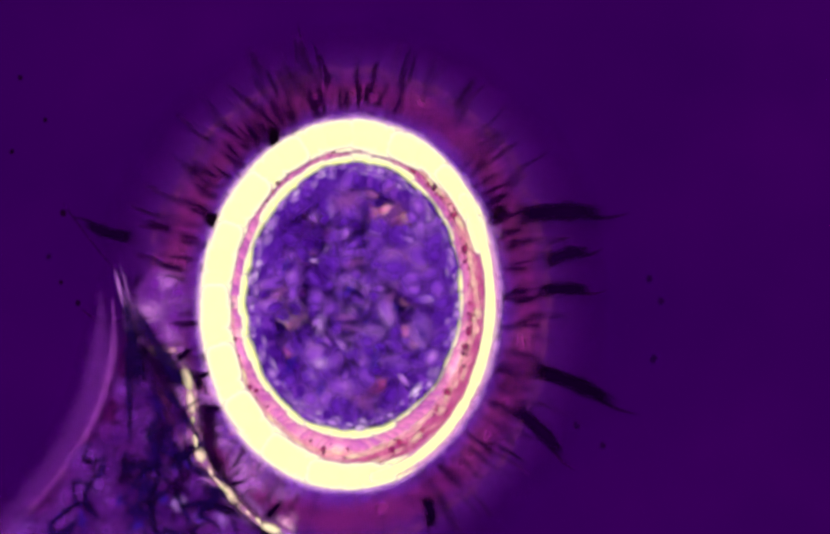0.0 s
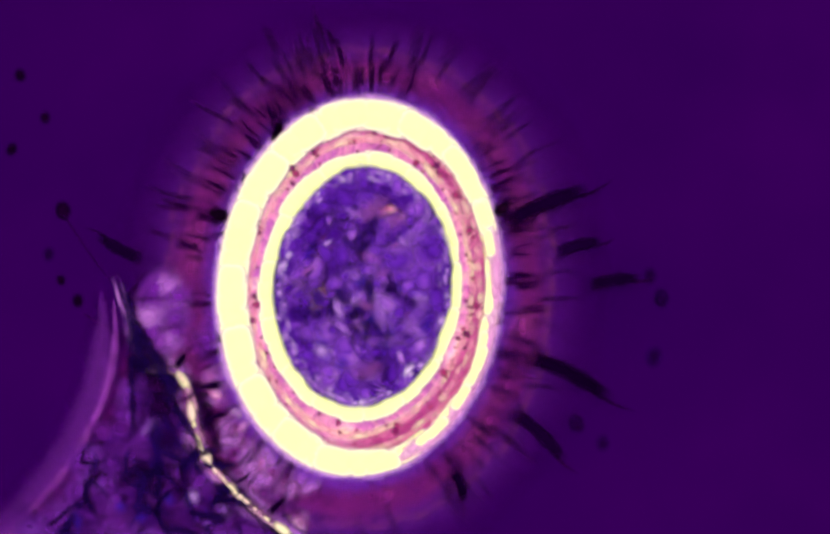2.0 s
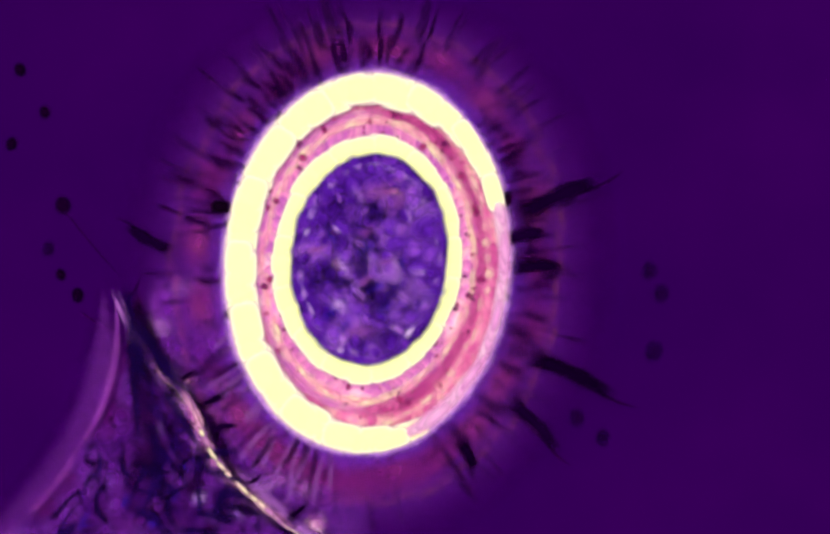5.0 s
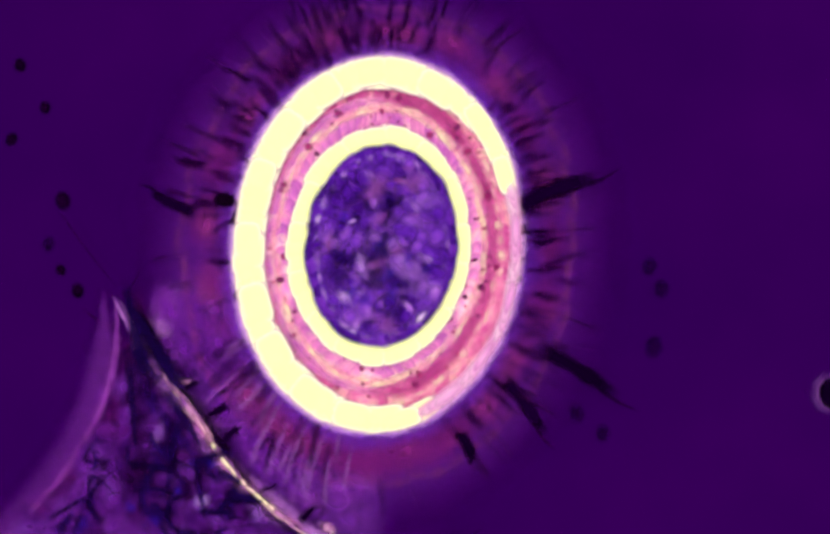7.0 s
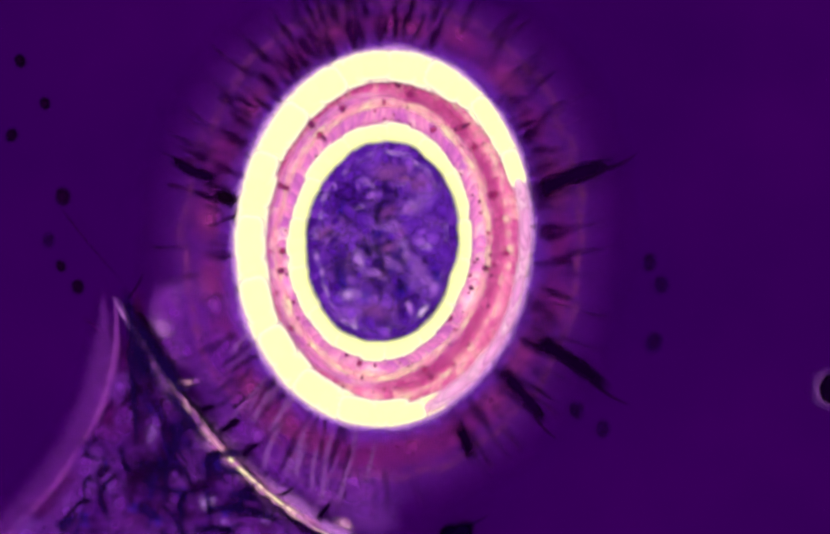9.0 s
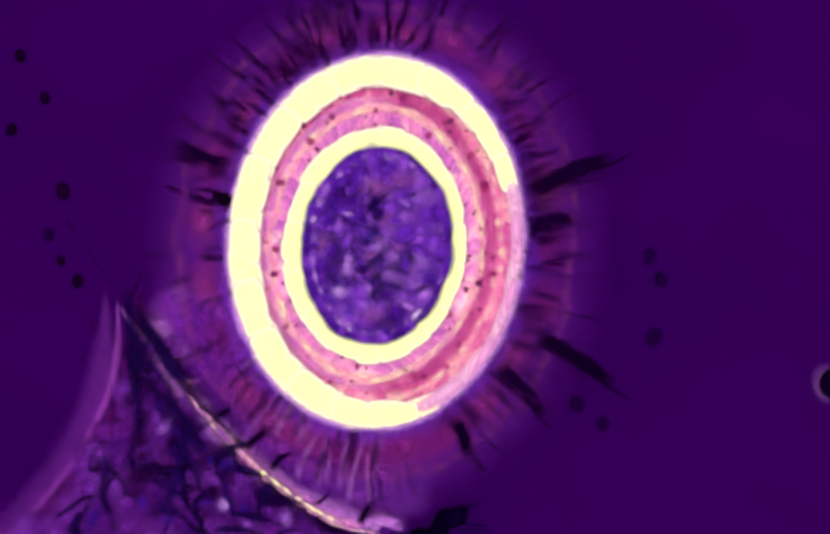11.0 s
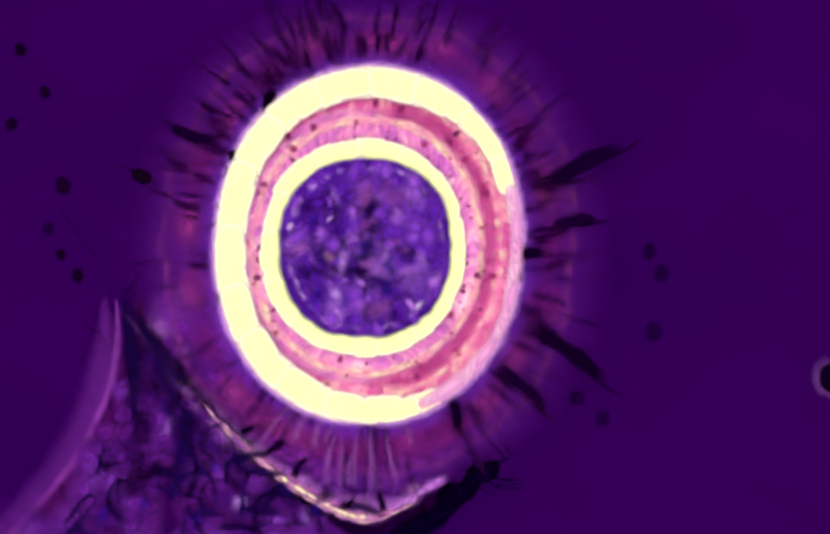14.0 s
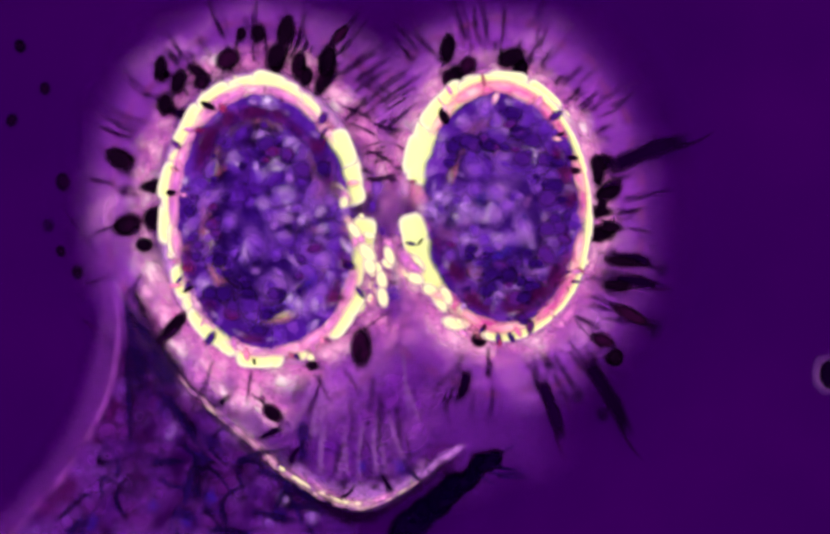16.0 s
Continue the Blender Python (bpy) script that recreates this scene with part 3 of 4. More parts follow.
    # granules of the neck, uncovered while the halves still hang together
    for i in range(22):
        dx, y, s = rng.uniform(-55, 55), rng.uniform(350, 575), rng.uniform(14, 34)
        ob = part("granule", VEILS[i % 3], GRAIN if i % 6 else MAUVE, cell, (s, s * rng.uniform(0.6, 1), 8))

        def at(t, dx=dx, y=y, i=i):
            a, b = lerp_rows(IN_L, t), lerp_rows(IN_R, t)
            k = max(0, min(1, (t - 14.4) / 0.3)) * (1 - max(0, min(1, (t - 15.05) / 0.2)))
            return (a[0] + b[0]) / 2 + dx, y, 0.15 + 0.2 * k + 0.0003 * i, 40 * i
        follow(ob, at)

    # a pale lilac lining where the plasm meets the inner rim
    for i in range(90):
        side = -1 if i % 2 else 1
        u = (i // 2 + rng.random()) / 45
        ob = part("lilac_lining", VEILS[1 + i % 2], LILAC, cell, (rng.uniform(8, 15), rng.uniform(14, 30), 5), "pale lilac lining along the plasm")
        wob = [rng.uniform(-4, 4) for _ in RIM_TIMES]

        def at(t, side=side, u=u, i=i, wob=wob):
            p, n, turn = frame_at(INN, side, u, t)
            q = p - n * (5 + 10 * (i % 3 == 0) + wob[RIM_TIMES.index(t)])
            return q.x, q.y, 0.298 + 0.00008 * i - (0.03 * max(0, min(1, (t - 2) / 3)) if i % 3 else 0), turn
        follow(ob, at)

    # lilac patches that light up the plasm while the cell pinches
    for i in range(60):
        side = -1 if i % 2 else 1
        r, u, sz = math.sqrt(rng.uniform(0.0, 0.95)), rng.uniform(-0.2, 1.2), rng.uniform(14, 36)
        ob = part("lilac_patch", VEILS[i % 3], LILAC if i % 3 else PALE_CLOUD, cell, (sz, sz * rng.uniform(0.5, 1), 5), "lilac patch of the plasm")
        wob = [(rng.uniform(-8, 8), rng.uniform(-30, 30)) for _ in RIM_TIMES]

        def at(t, side=side, u=u, r=r, i=i, wob=wob):
            c = Vector(lerp_rows(INN[side], t)[:2])
            p = c + (closed(side, u, t) - c) * r
            k = max(0, min(1, (t - 14.5) / 0.3))
            e = wob[RIM_TIMES.index(t)]
            return p.x + e[0], p.y - e[0], 0.24 + 0.128 * k + 0.0002 * i, 47 * i % 180 + e[1]
        follow(ob, at)

    # broad pale and dark clouds over the granules
    for i in range(84):
        side = -1 if i % 2 else 1
        r, u, sz = math.sqrt(rng.uniform(0.0, 0.8)), rng.uniform(-0.2, 1.2), rng.uniform(16, 62)
        ob = part("plasm_cloud", VEILS[i % 3], (PALE_CLOUD, DARK_CLOUD, MAUVE_CLOUD, DARK_CLOUD, BLUE_CLOUD, DARK_CLOUD, PALE_CLOUD, DARK_CLOUD)[i * 5 // 3 % 8], cell, (sz, sz * rng.uniform(0.3, 0.7), 6))
        wob = [(rng.uniform(-16, 16), rng.uniform(-16, 16), rng.uniform(-40, 40)) for _ in fine_times]

        def at(t, side=side, u=u, r=r, wob=wob, i=i, sz=sz):
            c = Vector(lerp_rows(INN[side], t)[:2])
            b = closed(side, u, t) - c
            p = c + b * r * max(0.2, 1 - 0.45 * sz / max(1, b.length))
            dx, dy, da = wob[fine_times.index(t)]
            return p.x + dx, p.y + dy, 0.357 + 0.0003 * i, 37 * i % 180 + da
        follow(ob, at, fine_times)

    # dark vesicles that push out through the cortex as the cell divides
    push = [(0, 0.0), (14.0, 0.0), (14.3, 0.2), (14.5, 0.35), (14.9, 0.75), (15.3, 0.7), (15.6, 0.2), (16, 0.0)]
    for i in range(140):
        side = 1 if rng.random() < 0.62 else -1
        pale = i % 4 == 0
        u, r, s = rng.uniform(0.03, 0.97), rng.uniform(0.5, 0.85), rng.uniform(20, 46) if pale else rng.uniform(8, 26)
        gain = rng.uniform(0.5, 1.25) if pale else rng.uniform(0.05, 1.05)
        ob = part("vesicle", (VEILS[1 + i % 2] if pale else CAPS[i % 4]), (PINK, MAUVE)[i // 4 % 2] if pale else DARKER, cell, (s, s * rng.uniform(0.5, 1), 8 if pale else 12), "pink lump" if pale else "dark round vesicle")
        wob = [(rng.uniform(-6, 6), rng.uniform(-6, 6)) for _ in RIM_TIMES]

        def at(t, side=side, u=u, r=r, gain=gain, wob=wob, i=i, pale=pale):
            c = Vector(lerp_rows(INN[side], t)[:2])
            p, q = c + (outline(INN, side, u, t) - c) * r, outline(OUT, side, u, t)
            p = p.lerp(q, min(0.85, gain * lerp_rows(push, t)[0]))
            dx, dy = wob[RIM_TIMES.index(t)]
            up = max(0, min(1, (t - 14.1) / 0.25)) * (1 - (2.0 if pale else 0) * max(0, min(1, (t - 15.35) / 0.25)))
            return p.x + dx, p.y + dy, 0.24 + (0.11 if pale else 0.13) * up + 0.0001 * i, 3 * dx
        follow(ob, at)

    # dark blebs that swell out from under the rim at the end
    for i in range(14):
        side = -1 if i % 2 else 1
        if side < 0:
            u = rng.uniform(0.1, 0.46) if rng.random() < 0.75 else rng.uniform(0.5, 0.92)
        else:
            u = rng.uniform(0.1, 0.3) if rng.random() < 0.4 else rng.uniform(0.42, 0.88)
        ln, w = rng.uniform(20, 46), rng.uniform(12, 21)
        start = (13.9 if 0.22 < u < 0.42 and side < 0 else 14.3) + rng.uniform(0, 0.8)
        reach = rng.uniform(6, 48)
        ob = part("bleb", CAPS[i % 4], BLEB, cell, (ln, w, 14), "dark bleb bulging from the rim")
        skew = rng.uniform(-25, 25)

        def at(t, side=side, u=u, start=start, reach=reach, skew=skew, i=i):
            p, n, turn = frame_at(OUT, side, u, t)
            f = max(0, min(1, (t - start) / 0.6))
            q = p + n * (-30 + (30 + reach) * f)
            return q.x, q.y, 0.16 + 0.0005 * i, turn + skew * f
        follow(ob, at)

    # long clubs and round knobs of the blebs at the very end: x, y, half length, half width, turn
    clubs_a = ((304, 125, 26, 15, 88), (312, 195, 28, 16, 80), (337, 155, 32, 17, 70), (380, 155, 18, 17, 0), (430, 112, 30, 24, 30), (456, 64, 18, 12, 80), (488, 62, 22, 17, 80),
               (540, 58, 38, 20, 78), (522, 105, 34, 22, 60), (618, 112, 36, 20, 75), (642, 66, 28, 12, 50), (568, 118, 18, 11, 80), (226, 300, 36, 24, 150), (240, 426, 26, 20, 10), (290, 412, 28, 24, 70), (272, 462, 20, 17, 0))
    clubs_b = ((845, 92, 36, 19, 80), (883, 124, 24, 20, 60), (966, 108, 34, 22, 20), (1128, 322, 36, 17, 95), (1138, 384, 12, 11, 0), (1155, 428, 26, 13, -10), (1176, 494, 44, 12, -8), (1166, 540, 36, 13, -4),
               (1192, 594, 50, 15, -28), (1138, 642, 30, 16, -20), (1162, 674, 20, 18, 80), (682, 656, 46, 24, 88), (836, 522, 28, 20, 40), (590, 690, 14, 11, 0))
    for i, (x, y, ln, w, turn) in enumerate(clubs_a + clubs_b):
        ob = part("bleb", CAPS[1 + i % 3], BLEB, cell, (ln, w, 14), "dark club-shaped bleb")
        start = 15.05 + rng.uniform(0, 0.4)
        side = -1 if i < 16 else 1
        end = Vector((x, y))
        u = min((k / 40 for k in range(41)), key=lambda k: (outline(OUT, side, k, 16) - end).length)
        gap = end - outline(OUT, side, u, 16)

        def at(t, side=side, u=u, gap=gap, start=start, turn=turn, i=i):
            p, n, _ = frame_at(OUT, side, u, t)
            k = max(0, min(1, (t - start) / 0.5))
            q = (p - n * 34).lerp(p + gap, k)
            return q.x, q.y, 0.15 + 0.08 * k + 0.0006 * i, turn - 30 * (1 - k)
        follow(ob, at)

    # a maroon lining that shows inside the daughters' rims
    for i in range(60):
        side = -1 if i % 2 else 1
        u = rng.uniform(0.0, 0.4) if side < 0 and i % 3 else rng.uniform(0.4, 1.0)
        ob = part("maroon_lining", VEILS[i % 3], MAROON, cell, (rng.uniform(18, 30), rng.uniform(30, 50), 6), "maroon lining inside the rim")

        def at(t, side=side, u=u, i=i):
            p, n, turn = frame_at(INN, side, u, t)
            k = max(0, min(1, (t - 15.1 - 0.005 * i) / 0.3))
            q = p - n * (14 + 8 * (i % 3))
            return q.x, q.y, 0.2 + 0.16 * k + 0.0003 * i, turn
        follow(ob, at)

    # a faint round bulge with a pale outline that swells over the second daughter for a moment
    for i in range(19):
        outer = i < 15
        ang = radians(-20 + 16 * i)
        dx, dy = (78 * math.cos(ang), -72 * math.sin(ang)) if outer else (rng.uniform(-30, 30), rng.uniform(-20, 30))
        ob = part("pale_bulge", VEILS[i % 3], ARC if outer else OUTER, cell, (17, 34, 6) if outer else (70, 62, 6), "faint pale bulge over the rim")

        def at(t, i=i, dx=dx, dy=dy, ang=ang):
            k = max(0, min(1, (t - 14.65) / 0.3)) * (1 - max(0, min(1, (t - 15.3) / 0.3)))
            c = lerp_rows(OUT_R, t)
            x, y = c[0] + (872 - c[0]) * k, c[1] - 100 + (126 - c[1] + 100) * k
            return x + dx, y + dy, 0.11 + 0.0006 * i, math.degrees(ang)
        follow(ob, at)

    # a pink seam that opens between the outer and the inner rim of the daughters
    for i in range(70):
        side = -1 if i % 3 else 1
        u = rng.uniform(0.05, 0.95)
        ob = part("pink_seam", VEILS[1 + i % 2], (PINK, BLUSH, MAUVE)[i % 3], cell, (rng.uniform(13, 20), rng.uniform(44, 66), 5), "pink seam between the rims")

        def at(t, side=side, u=u, i=i):
            p, n, turn = frame_at(OUT, side, u, t)
            q, m, _ = frame_at(INN, side, u, t)
            k = max(0, min(1, (t - 14.9 - 0.006 * i) / 0.25))
            c = (p - n * 32).lerp(q + m * 20, 0.4)
            return c.x, c.y, 0.21 + 0.086 * k + 0.00006 * i, turn
        follow(ob, at)

    # small dark and pink vesicles that notch the rims of the daughters
    for i in range(80):
        side = -1 if i % 2 else 1
        u, o, sz = rng.uniform(0, 1), rng.uniform(-44, 3), rng.uniform(5, 13)
        m = (DARKER, PINK, BLEB, MAROON, DARKER, MAUVE, SPECK)[i % 7]
        ob = part("rim_vesicle", CAPS[1 + i % 3] if i % 7 != 3 else VEILS[1], m, cell, (sz * 1.5, sz * rng.uniform(0.4, 0.9), 6), "small vesicle notching the rim")
        start = (14.2 if side > 0 else 14.45) + rng.uniform(0, 0.8)
        wob = [(rng.uniform(-5, 5), rng.uniform(-40, 40)) for _ in RIM_TIMES]

        def at(t, side=side, u=u, o=o, i=i, start=start, wob=wob):
            p, n, turn = frame_at(OUT, side, u, t)
            k = max(0, min(1, (t - start) / 0.25))
            e = wob[RIM_TIMES.index(t)]
            q = p + n * (o * k - 40 * (1 - k) + e[0] * k)
            return q.x, q.y, 0.19 + 0.118 * k + 0.0001 * i, turn + e[1]
        follow(ob, at)

    # dark blebs that bud early and wander along the rim until the end: half length, half width, turn, then t, x, y
    def wandering(ln, w, turn, rows):
        ob = part("bleb", CAPS[1 + int(ln) % 3], BLEB, cell, (ln, w, 14), "dark round bleb with a thin stalk")
        stalk = part("bleb_stalk", SLUGS[3], FIBRE, cell, (ln * 2.6, w * 0.9, 6), "thin dark stalk of a bleb")
        spin = [rng.uniform(-16, 16) for _ in RIM_TIMES]

        def at(t):
            x, y = lerp_rows(rows, t)
            if t < rows[0][0]:
                mid = lerp_rows(OUT_WHOLE, t)
                f = min(1, (rows[0][0] - t) / 0.4)
                x, y = x + (mid[0] - x) * 0.35 * f, y + (mid[1] - y) * 0.35 * f
            return x, y, 0.17 + 0.0001 * ln, turn + spin[RIM_TIMES.index(t)]

        def behind(t):
            x, y, z, a = at(t)
            return x, y, z - 0.01, a + 180
        follow(ob, at)
        follow(stalk, behind)

    wandering(24, 16, -20, [(14, 268, 332), (14.3, 272, 335), (14.6, 287, 337), (15, 285, 328), (15.2, 268, 325), (15.4, 292, 350), (15.7, 290, 300), (16, 232, 296)])
    wandering(19, 17, -30, [(14.3, 350, 285), (14.6, 370, 297), (14.8, 322, 216), (15, 350, 222), (15.2, 388, 218), (15.4, 345, 210), (15.7, 314, 204), (16, 304, 140)])
    wandering(22, 17, -35, [(14.3, 362, 238), (14.6, 412, 250), (14.8, 392, 245), (15, 388, 262), (15.2, 365, 250), (15.4, 352, 265), (15.7, 312, 265), (16, 314, 200)])
    wandering(25, 20, 80, [(14.3, 508, 102), (14.6, 568, 145), (14.8, 580, 140), (15, 592, 115), (15.2, 592, 122), (15.4, 595, 155), (15.7, 548, 72), (16, 540, 60)])
    wandering(23, 15, 75, [(14.4, 622, 128), (14.8, 632, 155), (15, 625, 155), (15.4, 627, 155), (15.7, 622, 120), (16, 615, 110)])
    wandering(27, 12, 85, [(14.3, 440, 92), (14.6, 456, 97), (14.8, 456, 100), (15, 462, 140), (15.2, 495, 135), (15.4, 450, 110), (15.7, 420, 155), (16, 428, 110)])
    wandering(28, 12, 85, [(14.3, 818, 118), (14.6, 820, 105), (14.8, 820, 105), (15.2, 815, 120), (15.4, 820, 100), (15.7, 782, 165), (16, 848, 92)])
    wandering(20, 15, 40, [(14.8, 1095, 312), (15, 1106, 348), (15.2, 1108, 350), (15.4, 1100, 340), (15.7, 1130, 300), (16, 1130, 310)])
    wandering(20, 20, 90, [(14.6, 830, 795), (14.8, 845, 755), (15, 838, 728), (15.2, 795, 690), (15.4, 832, 665), (15.7, 905, 650), (16, 905, 640)])
    wandering(26, 17, -50, [(14.8, 450, 740), (15, 472, 652), (15.2, 460, 682), (15.4, 502, 770), (15.7, 520, 770), (16, 515, 780)])
    wandering(34, 25, 20, [(15.1, 330, 380), (15.2, 268, 360), (15.4, 250, 370), (15.7, 272, 412), (16, 240, 424)])
    wandering(20, 18, 0, [(15.0, 905, 640), (15.2, 950, 690), (15.4, 1000, 690), (15.7, 1120, 690), (16, 1160, 676)])

    # bright beads that bridge the daughters, drawn out of the furrow
    for i in range(44):
        f = rng.uniform(0, 1)
        if i % 2:
            late = (690 + 190 * f + rng.uniform(-16, 16), 425 + 190 * f + rng.uniform(-18, 18))
        else:
            late = (655 + 65 * f + rng.uniform(-18, 18), 360 + 220 * f)
        s = rng.uniform(5, 20)
        ob = part("bridge_bead", JAGS[i % 5], (CRUMB, CRUMB, PEACH, CRUMB, MAUVE)[i % 5], cell, (s * rng.uniform(1.1, 1.8), s * 0.8, 8), "bright bead between the daughters")

        def at(t, late=late, i=i):
            side = 1 if i % 2 else -1
            p, n, _ = frame_at(OUT, side, 0.02 if i < 28 else 0.98, t)
            k = max(0, min(1, (t - 14.9) / 0.5))
            q = (p - n * 24).lerp(Vector(late), k)
            return q.x, q.y, 0.24 + 0.1 * k + 0.0005 * i, (-45 if i % 2 else -70) + 9 * (i % 7 - 3)
        follow(ob, at)
    return cell


# ---- strong dark fibres that tie the cell to the dish ----
def build_strong_fibres():
    # root and tip at the start, in the middle and late, as (x, y, x, y)
    for name, rows, width in (
        ("black_fibre", [(0, 955, 412, 1035, 408), (1.5, 935, 430, 1130, 360), (3.5, 970, 425, 1140, 340), (7, 955, 405, 1165, 318), (9, 990, 380, 1150, 310), (12.5, 985, 370, 1150, 300), (14.3, 1020, 365, 1165, 285), (14.9, 1045, 350, 1190, 285), (16, 1130, 330, 1260, 280)], 34),
        ("black_fibre", [(0, 1020, 500, 1200, 450), (3.5, 1050, 470, 1165, 435), (5, 940, 460, 1050, 435), (10, 900, 440, 1000, 420), (11.5, 1030, 425, 1120, 412), (13.5, 1050, 420, 1150, 405), (14.5, 1020, 445, 1200, 390), (15, 1060, 430, 1150, 395), (16, 1140, 490, 1250, 500)], 26),
        ("black_fibre", [(0, 1010, 552, 1225, 545), (1.5, 1100, 545, 1250, 520), (3.5, 1110, 530, 1235, 520), (5, 960, 510, 1060, 505), (6.5, 880, 490, 980, 485), (13.5, 880, 480, 980, 475), (14.5, 1020, 500, 1120, 480), (15.3, 1100, 490, 1200, 475), (16, 1140, 530, 1240, 540)], 24),
        ("black_fibre", [(0, 985, 690, 1095, 735), (1.5, 985, 665, 1100, 725), (3.5, 975, 675, 1150, 745), (7, 1000, 650, 1150, 740), (9, 990, 630, 1140, 730), (12.5, 1005, 630, 1140, 710), (14.5, 985, 605, 1140, 720), (15.1, 990, 630, 1110, 690), (16, 1090, 660, 1150, 760)], 30),
        ("black_fibre", [(0, 960, 760, 1000, 800), (3.5, 960, 770, 1010, 815), (7, 940, 705, 1005, 790), (9, 935, 690, 1020, 790), (12.5, 930, 680, 1020, 780), (14.5, 925, 685, 1030, 775), (15.3, 935, 690, 1000, 760), (16, 1010, 700, 1040, 780)], 26),
        ("black_fibre", [(0, 800, 930, 815, 1000), (3.5, 865, 850, 900, 920), (9, 860, 800, 890, 870), (14.5, 850, 735, 860, 800), (15.1, 830, 690, 880, 770), (16, 880, 690, 850, 830)], 22),
        ("black_fibre", [(0, 260, 450, 110, 405), (3.5, 300, 500, 110, 390), (9, 420, 340, 300, 290), (12.5, 440, 300, 350, 260), (14.5, 420, 250, 350, 235), (15.3, 440, 225, 310, 205), (16, 420, 225, 280, 200)], 22),
    ):
        r0 = rows[len(rows) // 2]
        ln = math.dist(r0[1:3], r0[3:5])
        root = thing(name, "thick black fibre tying the cell to the dish", "fibre", "fibres round the cell")
        part("strand", THICK, STRONG, root, (ln * 1.1, width * 1.5, width * 0.6)).location = (0, 0, 0.19)
        tip = part("frayed_tip", SLUGS[3], FIBRE, root, (ln * 0.6, width * 0.8, width * 0.6))
        tip.location = (ln * 0.75 * U, 0, 0.185)
        out = []
        for r in ([(0, *r0[1:])] if rows[0][0] > 0 else []) + rows:
            t, x0, y0, x1, y1 = r
            at = place(x0, y0, t, 0.19)
            out.append((t, Matrix.Translation((at.x, at.y, 0.004)) @ pose(0, 0, 0, 0, 0, math.degrees(math.atan2(-(y1 - y0), x1 - x0)))))
        move(root, out)


# ---- the flat lamella below, with its bright edge ----
EDGES = {0: [(245, 530), (285, 660), (358, 715), (385, 860), (470, 970), (570, 1035)],
         3.5: [(240, 565), (290, 690), (348, 730), (400, 865), (500, 965), (610, 1045)],
         7: [(245, 590), (305, 700), (368, 785), (440, 890), (535, 980), (660, 1060)],
         9: [(245, 590), (315, 710), (400, 825), (475, 905), (570, 980), (690, 1045)],
         12.5: [(262, 620), (388, 772), (490, 868), (590, 945), (700, 1000), (800, 985)],
         14.5: [(255, 610), (380, 755), (480, 860), (590, 940), (700, 977), (835, 905)],
         16: [(240, 545), (330, 700), (470, 830), (580, 920), (700, 955), (860, 860)]}
EDGE_TIMES = (0, 0.7, 1.5, 2.5, 3.5, 4.2, 5.3, 6.5, 7.5, 9, 10.2, 11.5, 12.5, 13.5, 14.5, 15, 15.5, 16)


def lamella_edge(u, t):
    """A point of the lamella's edge, u from 0 to 1, with the turn of the edge there."""
    keys = sorted(EDGES)
    pts = lerp_rows([(k, *[c for p in EDGES[k] for c in p]) for k in keys], t)
    P = [Vector(pts[i:i + 2]) for i in range(0, 12, 2)]
    f = min(4.999, u * 5)
    i, f = int(f), f - int(f)
    a, b, c, d = P[max(0, i - 1)], P[i], P[i + 1], P[min(5, i + 2)]
    q = 0.5 * (2 * b + (c - a) * f + (2 * a - 5 * b + 4 * c - d) * f * f + (3 * b - a - 3 * c + d) * f ** 3)
    v = 0.5 * ((c - a) + 2 * (2 * a - 5 * b + 4 * c - d) * f + 3 * (3 * b - a - 3 * c + d) * f * f)
    return q, math.degrees(math.atan2(-v.y, v.x))


